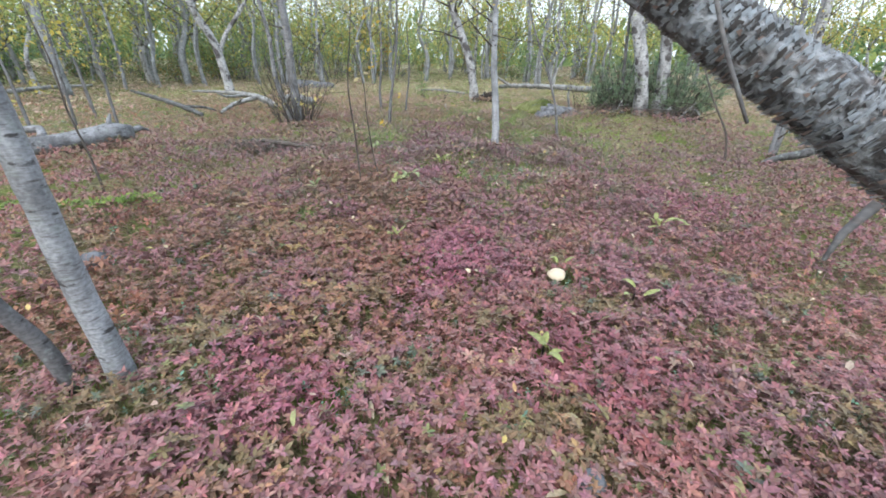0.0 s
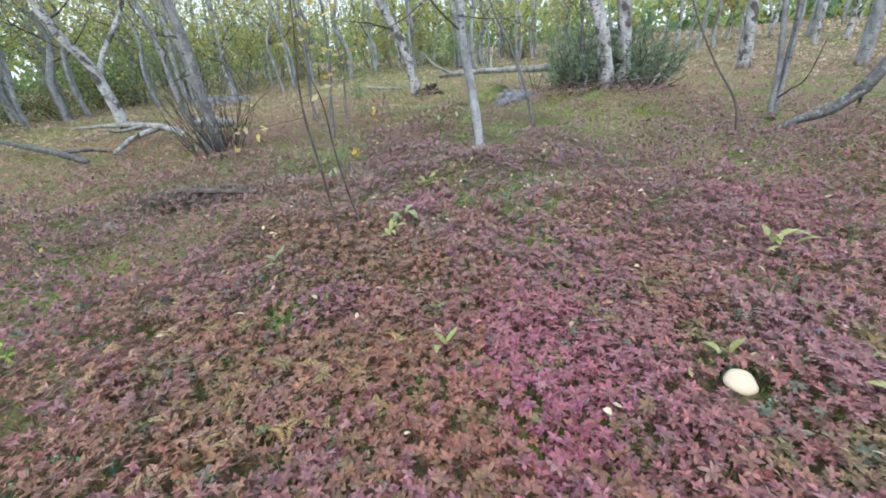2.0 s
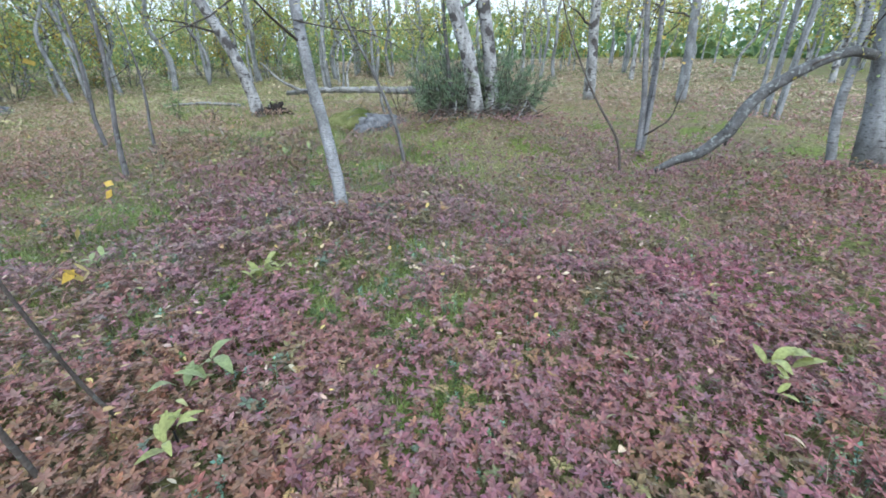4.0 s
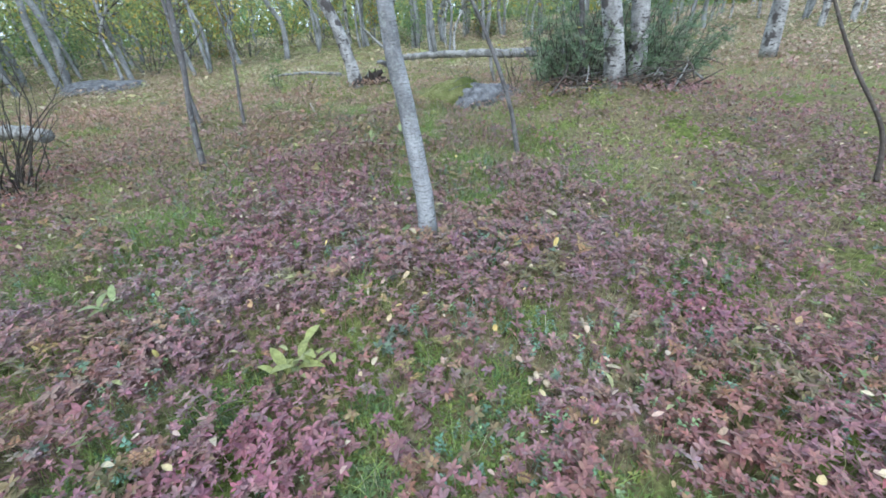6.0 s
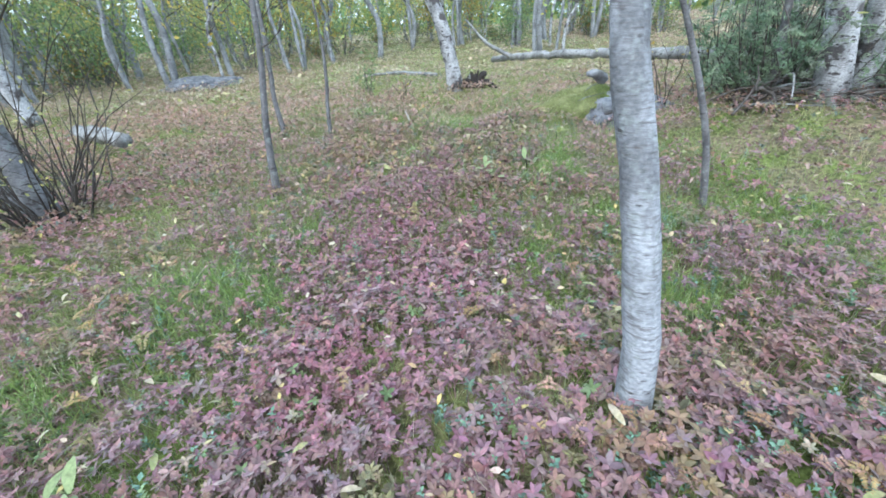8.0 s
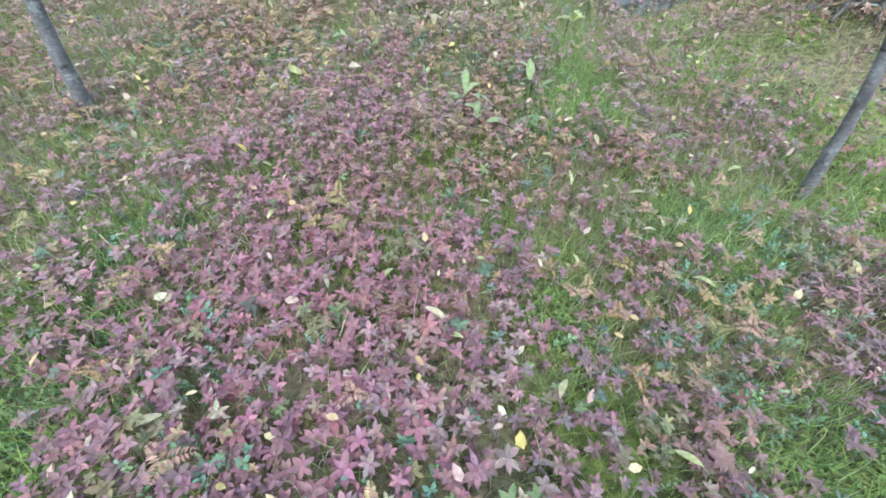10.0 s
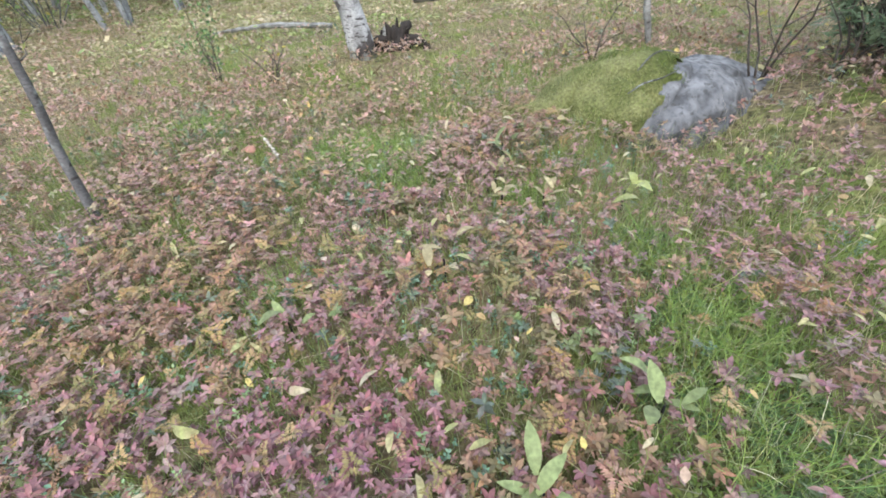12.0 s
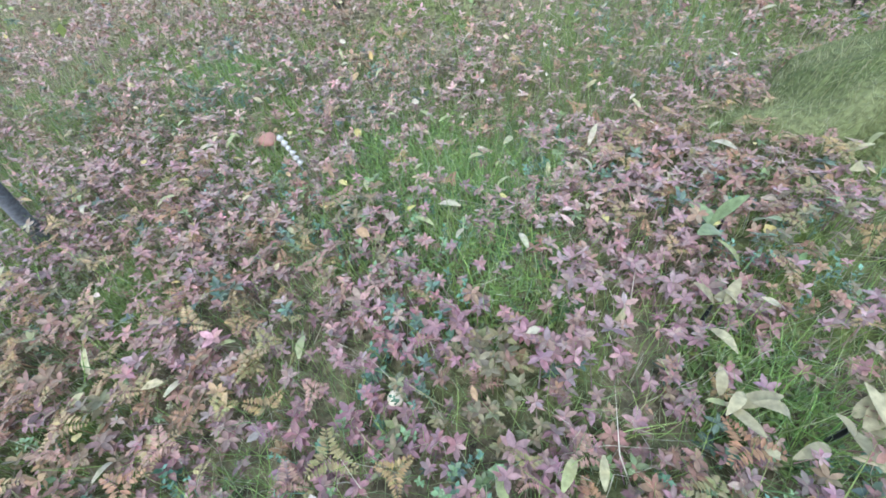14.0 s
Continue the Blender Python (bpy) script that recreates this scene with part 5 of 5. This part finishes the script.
def cornel_tint(x, y):
    """The leaf colours of the cornel at these places: drifts of one colour, with few strays. Haze and grazing sheen of
    the distance are mixed in.
    """
    n = len(x)
    br, og = patches(x, y, BRIGHT)[:, None], patches(x, y, ORANGE)
    c = np.array(MAUVE) * (1 - br) + np.array(ROSE) * br
    w = np.clip(field(x, y, 6, 0.5, 0.06) * 1.6 - 0.5, 0, 1)[:, None] * (1 - 0.75 * br)
    c = c * (1 - 0.75 * w) + np.array(BRICK) * 0.75 * w
    # far cornel fades to a pale tan: distance haze put into the leaf colour
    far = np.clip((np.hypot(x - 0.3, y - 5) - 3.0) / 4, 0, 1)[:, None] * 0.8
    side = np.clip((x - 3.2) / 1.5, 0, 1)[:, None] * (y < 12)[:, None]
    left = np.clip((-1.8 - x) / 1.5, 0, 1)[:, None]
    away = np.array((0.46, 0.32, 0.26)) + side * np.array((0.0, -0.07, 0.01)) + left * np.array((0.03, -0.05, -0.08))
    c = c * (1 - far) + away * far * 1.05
    late = np.clip((y - 6.0) / 2.5, 0, 1) * np.clip((13.5 - y) / 1.5, 0, 1) * (1 - br[:, 0])
    worn = (field(x, y, 31, 0.25, 0.14) < 0.12 + 0.10 * late)[:, None]
    c = np.where(worn, c * 0.45 + np.array((0.43, 0.34, 0.32)) * 0.55, c)
    # blends to a paler, brighter tan-pink as y grows past 8.6
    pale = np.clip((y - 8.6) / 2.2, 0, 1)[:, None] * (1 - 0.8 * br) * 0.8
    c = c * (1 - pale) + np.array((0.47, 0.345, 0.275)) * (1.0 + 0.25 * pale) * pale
    ochre = field(x, y, 33, 0.22, 0.14) < 0.09 + 0.10 * late + 0.40 * og - 0.07 * br[:, 0]
    c[ochre] = np.where((vnoise(x, y, 0.12, 41) < 0.5)[:, None], np.array(OCHRE), np.array((0.38, 0.25, 0.17)))[ochre]
    olive = field(x, y, 35, 0.28, 0.06) < 0.10 - 0.07 * br[:, 0]
    c[olive] = np.array(OLIVE)
    green = field(x, y, 37, 0.12, 0.15) < 0.03 + 0.03 * late - 0.02 * br[:, 0]
    c[green] = np.where((vnoise(x, y, 0.2, 39) < 0.5)[:, None], np.array(TEAL), np.array((0.24, 0.33, 0.14)))[green]
    c[rng.random(n) < 0.012] = np.array(TAN)
    early = np.clip((6.0 - y) / 3, 0, 1)[:, None]
    turned_brown = np.clip((0.35 - x) / 0.8, 0, 1) * np.clip((4.9 - y) / 0.8, 0, 1) * np.clip((y - 0.8) / 0.8, 0, 1) * (1 - 0.8 * br[:, 0])
    brown = (field(x, y, 43, 0.35, 0.10) < 0.40 * turned_brown)[:, None]
    c = np.where(brown, c * 0.3 + np.where((vnoise(x, y, 0.25, 45) < 0.5)[:, None], np.array((0.36, 0.22, 0.115)), np.array((0.30, 0.215, 0.11))) * 0.7, c)
    # far leaves brightened for grazing sheen, near ones darkened for the shaded gaps
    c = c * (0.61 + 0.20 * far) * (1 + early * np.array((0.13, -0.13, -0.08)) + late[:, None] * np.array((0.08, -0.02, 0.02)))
    return c * rng.normal(1, 0.11, (n, 1)) * rng.normal(1, 0.04, (n, 3))


def sown(per_m2, x0, x1, y0, y1, keep):
    n = int(per_m2 * (x1 - x0) * (y1 - y0))
    x, y = rng.uniform(x0, x1, n), rng.uniform(y0, y1, n)
    m = keep(x, y) > rng.random(n)
    return x[m], y[m]


def clear(x, y):
    """1 but on the boulder, the path's stones and under trunks."""
    k = 1 - (np.hypot(x - 0.645, y - 2.37) < 0.085) * 1.0 - (((x - 2.3) / 0.8) ** 2 + ((y - 10.14) / 0.38) ** 2 < 1) * 1.0
    return k


def strip(x, y):
    """Near the way."""
    e = np.clip((2.45 - np.abs(x - 0.12) + 0.25 * (y < 5)) / 1.0, 0, 1)
    return e * (y > 0.7) * np.clip((12.0 - y) / 1.0, 0, 1)


def stuff(name, data, mat, label, category):
    v, t, c = data
    return tagged(new(name, mesh_from(name, v, t, c, mat)), label, category, kind="stuff")


WHORLS = [whorl(k, (6, 6, 5, 6)[k % 4], (3, 2, 3, 2)[k % 4]) for k in range(16)]
WHORLS_PLAIN = [whorl(k + 70, (6, 5)[k % 2], 2, 0.026, True) for k in range(10)]
sow_x, sow_y = sown(1700, -2.6, 2.9, 0.6, 12.0, lambda x, y: (0.83 + 0.17 * np.clip((5 - y) / 1.5, 0, 1)) * strip(x, y) * clear(x, y) * (1 - (0.66 - 0.3 * np.clip((4.5 - y) / 1.5, 0, 1)) * grassiness(x, y) - 0.16 * (patches(x, y, GRASSY) > 0.45) - 0.22 * bump(x, y, 0.5, 4.7, 0.8) - 0.10 * np.clip((y - 5.5) / 2, 0, 1)))
beside = np.abs(sow_x - 0.1) < 1.15
for shapes, m in ((WHORLS, beside), (WHORLS_PLAIN, ~beside)):
    x, y = sow_x[m], sow_y[m]
    lift = rng.normal(-0.012, 0.018, len(x)) + 0.07 * (vnoise(x, y, 0.19, 8) - 0.5)
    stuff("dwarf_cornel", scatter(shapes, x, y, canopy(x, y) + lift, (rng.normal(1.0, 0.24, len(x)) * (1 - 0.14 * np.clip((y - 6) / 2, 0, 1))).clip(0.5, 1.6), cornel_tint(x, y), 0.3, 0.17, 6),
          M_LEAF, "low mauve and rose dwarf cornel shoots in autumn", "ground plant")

# small yellowing ferns among the cornel, thickest where it has turned
FRONDS = [frond(300 + k) for k in range(12)]
x, y = sown(240, -2.4, 2.7, 0.8, 11.8, lambda x, y: strip(x, y) * clear(x, y) * np.clip(0.02 + (0.25 + 0.45 * (y > 7)) * patches(x, y, FERNY) + 0.2 * patches(x, y, ORANGE) + 0.2 * (vnoise(x, y, 0.5, 61) > 0.72) * (y > 3), 0, 1))
g = np.array([(0.34, 0.235, 0.10), (0.37, 0.27, 0.14), (0.31, 0.18, 0.10), (0.27, 0.23, 0.10), (0.36, 0.22, 0.16)])[rng.integers(0, 5, len(x))] * rng.normal(1, 0.12, (len(x), 1))
stuff("fern", scatter(FRONDS, x, y, canopy(x, y) + rng.normal(0.004, 0.014, len(x)), rng.normal(0.95, 0.2, len(x)).clip(0.5, 1.5), g, 0.3, 0.14),
      M_LEAF, "small ochre and yellow fern fronds among cornel", "fern")

# evergreen sprigs
SPRIGS = [sprig(330 + k) for k in range(8)]
x, y = sown(420, -2.3, 2.6, 1.2, 11.6, lambda x, y: strip(x, y) * clear(x, y) * (vnoise(x, y, 0.3, 65) * vnoise(x, y, 0.11, 66) > 0.44 - 0.06 * (y > 4.5)))
g = np.array([(0.13, 0.25, 0.17), (0.17, 0.29, 0.21), (0.11, 0.20, 0.12), (0.21, 0.31, 0.15)])[np.clip((field(x, y, 67, 0.3) * 4).astype(int), 0, 3)] * rng.normal(1, 0.12, (len(x), 1))
stuff("evergreen_sprigs", scatter(SPRIGS, x, y, canopy(x, y) + rng.normal(-0.012, 0.015, len(x)), rng.normal(1.0, 0.25, len(x)).clip(0.6, 1.6), g, 0.3, 0.15),
      M_LEAF, "bluish-green evergreen sprigs poking between cornel", "ground plant")
SIMPLE = [tuft(20 + k, 5, 0.031) for k in range(6)]
PLAIN = [tuft(40 + k, 4, 0.034) for k in range(6)]


def closed(x, y):
    """1 where the cornel stands close, falling off unevenly to 0 further out."""
    d = np.minimum(5.8 - np.abs(x - 0.3), 8.2 - np.abs(y - 5.8))
    return np.clip(d / 2.4 + (vnoise(x, y, 1.1, 91) - 0.5) * 1.1 + (vnoise(x, y, 0.35, 92) - 0.5) * 0.5, 0, 1)


x, y = sown(760, -5.5, 6.1, -2.4, 14.0, lambda x, y: closed(x, y) * (1 - strip(x, y)) * clear(x, y) * (1 - 0.75 * grassiness(x, y)))
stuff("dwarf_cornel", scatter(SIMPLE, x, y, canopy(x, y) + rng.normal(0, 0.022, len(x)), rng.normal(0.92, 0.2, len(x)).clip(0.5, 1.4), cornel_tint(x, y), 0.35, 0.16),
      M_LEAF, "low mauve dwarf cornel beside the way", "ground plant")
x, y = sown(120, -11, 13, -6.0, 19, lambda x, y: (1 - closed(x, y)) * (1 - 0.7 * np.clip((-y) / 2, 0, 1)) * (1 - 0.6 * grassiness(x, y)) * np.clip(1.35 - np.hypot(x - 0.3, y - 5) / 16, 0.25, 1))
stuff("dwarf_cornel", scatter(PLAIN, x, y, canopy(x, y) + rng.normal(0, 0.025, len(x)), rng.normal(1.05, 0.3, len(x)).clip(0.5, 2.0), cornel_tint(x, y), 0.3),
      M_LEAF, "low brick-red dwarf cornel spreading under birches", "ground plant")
def cushion(seed):
    """A low loose cushion of heath for the ground further off."""
    r = random.Random(seed)
    out = []
    for k in range(4):
        L = r.uniform(0.03, 0.07)
        v, t = small_leaf(L, L * r.uniform(0.45, 0.8), L * r.uniform(-0.2, 0.3))
        v = turned(v, r.uniform(0, 6.28), r.uniform(-0.1, 0.6))
        out.append((v + np.array((r.gauss(0, 0.07), r.gauss(0, 0.07), r.uniform(0, 0.05))), t))
    return joined(out)


SPARSE = [cushion(30 + k) for k in range(10)]
RUST, OLIVE_FAR, MOSS_FAR, STRAW_FAR = np.array((0.36, 0.25, 0.19)), np.array((0.31, 0.30, 0.145)), np.array((0.27, 0.36, 0.12)), np.array((0.47, 0.40, 0.27))


def far_tone(x, y):
    """Colours of the ground cover further off: rusty to one side and up the far slope, olive and moss green between."""
    f, h = field(x, y, 51, 1.5), field(x, y, 55, 0.6)
    rusty = np.clip(np.clip((-1.2 - x) / 2.0, 0, 1) * np.clip((13 - y) / 4, 0.35, 1) + np.clip((x - 5.0) / 2.5, 0, 1) * 0.9 + 0.12, 0, 1)
    c = np.where((f < rusty)[:, None], RUST, OLIVE_FAR)
    c = np.where(((f > 0.55) & (h < 0.34 * (1.15 - rusty)))[:, None], MOSS_FAR, c)
    c = np.where((h > 0.74)[:, None], STRAW_FAR, c)
    return c * rng.normal(1.2, 0.10, (len(x), 1))


for per_m2, inner, outer, grow in ((36, 8.0, 20.0, 1.1), (8, 20.0, 42.0, 2.4)):
    x, y = sown(per_m2, -34, 36, 2, 48, lambda x, y: (np.hypot(x - 0.3, y - 6) > inner) * (np.hypot(x - 0.3, y - 6) < outer) * (np.abs(x) < 9 + y))
    stuff("low_heath", scatter(SPARSE, x, y, soil(x, y) + 0.03, rng.normal(grow, 0.35, len(x)).clip(0.6, 4), far_tone(x, y), 0.3, 0.1),
          M_LEAF, "rust and olive heath under the far birches", "ground plant")

BENTS = [(np.array([(0, -0.0016, 0), (0, 0.0016, 0), (0.02 + 0.012 * k, 0, 0.10)]), np.array([(0, 1, 2)])) for k in range(6)]
# grass: green tufts in the open patches, thin tan hair grass further off
BLADES = [blade(k) for k in range(9)]
GRASS_TONES = np.array([(0.24, 0.34, 0.09), (0.30, 0.39, 0.12), (0.17, 0.27, 0.10), (0.39, 0.40, 0.20), (0.52, 0.47, 0.36)])
x, y = sown(6400, -2.6, 2.9, 0.5, 12.0, lambda x, y: strip(x, y) * clear(x, y) * (0.03 + 0.09 * np.clip((y - 3.5) / 1.5, 0, 1) + 0.30 * np.clip((y - 5.5) / 2, 0, 1) + (0.30 + 0.28 * np.clip((y - 3) / 2, 0, 1)) * grassiness(x, y) ** 1.2 + 0.3 * (y < 4) * patches(x, y, GRASSY)))
lush = patches(x, y, GRASSY)
g = GRASS_TONES[rng.choice(5, len(x), p=(0.3, 0.3, 0.18, 0.14, 0.08))] * rng.normal(1, 0.15, (len(x), 1))
stuff("grass", scatter(BLADES, x, y, soil(x, y) - 0.005, (rng.normal(0.64, 0.17, len(x)) * (1 + 0.12 * lush + 0.22 * np.clip((y - 5.5) / 2, 0, 1))).clip(0.25, 1.25), g * (1 + np.array((0.0, 0.12, 0.0)) * lush[:, None]), 0.5, 0.1), M_GRASS,
      "fine bright green grass between the cornel", "grass")
x, y = sown(1000, -9, 10, 0.5, 19, lambda x, y: (1 - strip(x, y)) * clear(x, y) * (0.12 + 0.88 * grassiness(x, y)) * (1 - 0.65 * ((x < -1.6) & (y < 10.5)) - 0.85 * ((x > 3.4) & (y < 8.5))))
g = np.where((rng.random(len(x)) < 0.30)[:, None], GRASS_TONES[rng.choice(5, len(x), p=(0.15, 0.2, 0.1, 0.25, 0.30))], far_tone(x, y) * 1.1)
stuff("grass", scatter(BENTS, x, y, soil(x, y) - 0.005, rng.normal(0.9, 0.25, len(x)).clip(0.4, 1.8), g, 0.4, 0.1, 3), M_GRASS,
      "thin rusty and olive hair grass under birches", "grass")

# moss cushions filling the open patches
MOSSY = [tuft(60 + k, 3, 0.017) for k in range(6)]
x, y = sown(5200, -2.6, 2.9, 0.8, 11.5, lambda x, y: strip(x, y) * clear(x, y) * (patches(x, y, GRASSY) > 0.25) * 0.9)
g = np.array([(0.14, 0.21, 0.05), (0.21, 0.26, 0.07), (0.10, 0.17, 0.06)])[np.clip((field(x, y, 71, 0.2) * 3).astype(int), 0, 2)] * rng.normal(1, 0.12, (len(x), 1))
stuff("moss", scatter(MOSSY, x, y, soil(x, y) + rng.uniform(0.0, 0.03, len(x)), rng.normal(1.1, 0.25, len(x)).clip(0.5, 1.8), g, 0.4, 0.15), M_LEAF,
      "soft green moss between the grass blades", "moss")

# bright moss hummocks standing level with the red plants beside the way
HUMPS = [(-2.57, 2.86, 0.13), (-2.45, 2.88, 0.10), (-2.36, 3.10, 0.09), (-3.35, 3.1, 0.10)]
x, y = sown(5000, -3.6, -2.0, 2.5, 3.5, lambda x, y: np.clip(patches(x, y, HUMPS) * 1.6, 0, 1))
g = np.array([(0.13, 0.22, 0.03), (0.20, 0.29, 0.05)])[(vnoise(x, y, 0.1, 72) > 0.5).astype(int)] * rng.normal(1, 0.15, (len(x), 1))
stuff("moss", scatter(MOSSY, x, y, canopy(x, y) + rng.uniform(-0.01, 0.03, len(x)), rng.normal(1.5, 0.25, len(x)).clip(0.5, 1.8), g, 0.4, 0.15), M_LEAF,
      "bright green moss hummocks among red plants", "moss")

# ---- fallen leaves, pale and yellow, lying on the plants ----
LEAVES = []
for k in range(6):
    v, t = ovate_leaf(0.036, 0.017 + 0.007 * (k % 2), 0.005 * (k % 3), 0.15 + 0.1 * (k % 2))
    LEAVES.append((turned(v, 0, 0.2 * (k - 2)), t))
tones = np.array([(0.55, 0.45, 0.26), (0.58, 0.50, 0.36), (0.55, 0.44, 0.16), (0.46, 0.33, 0.17), (0.50, 0.37, 0.30)])
x, y = sown(28, -4, 5, 0.6, 13, lambda x, y: 0.25 + 0.6 * bump(x, y, 1.0, 5.0, 1.1) + 0.5 * bump(x, y, 0.7, 4.4, 0.5) + 0.45 * np.clip((y - 3) / 2, 0, 1) * (vnoise(x, y, 0.9, 12) > 0.35))
stuff("fallen_leaf_litter", scatter(LEAVES, x, y, canopy(x, y) + rng.uniform(-0.008, 0.022, len(x)), rng.uniform(0.6, 1.2, len(x)), tones[rng.integers(0, 5, len(x))], 0.5, 0.1, 6),
      M_LEAF, "scattered pale yellow fallen birch leaves", "fallen leaves")
LONG = [long_leaf(0.06, 0.018, 0.010, 0.008 * k) for k in range(3)]
x, y = sown(16, -2, 3.2, 1, 11.5, lambda x, y: 0.12 + 0.28 * (y > 4.2) + 0.6 * (y > 7.0) * (x > -0.4))
stuff("fallen_leaf_litter", scatter(LONG, x, y, canopy(x, y) + rng.uniform(-0.01, 0.015, len(x)), rng.uniform(0.6, 1.2, len(x)), np.array([(0.47, 0.44, 0.24), (0.52, 0.46, 0.32), (0.40, 0.42, 0.20)])[rng.integers(0, 3, len(x))], 0.5, 0.1),
      M_BROAD, "scattered narrow straw-coloured fallen leaves", "fallen leaves")

# ---- dark heath round the sunken branch ----
n = 900
x, y = rng.normal(-2.35, 0.30, n), rng.normal(5.72, 0.13, n)
g = np.array([(0.07, 0.075, 0.055), (0.12, 0.11, 0.08), (0.16, 0.12, 0.11)])[rng.integers(0, 3, n)] * rng.normal(1, 0.15, (n, 1))
stuff("dark_heath", scatter(SPRIGS, x, y, canopy(x, y) + rng.uniform(-0.02, 0.05, n), rng.uniform(1.0, 2.0, n), g, 0.5), M_LEAF, "low dark grey-green heath shrubs over a branch", "heath")
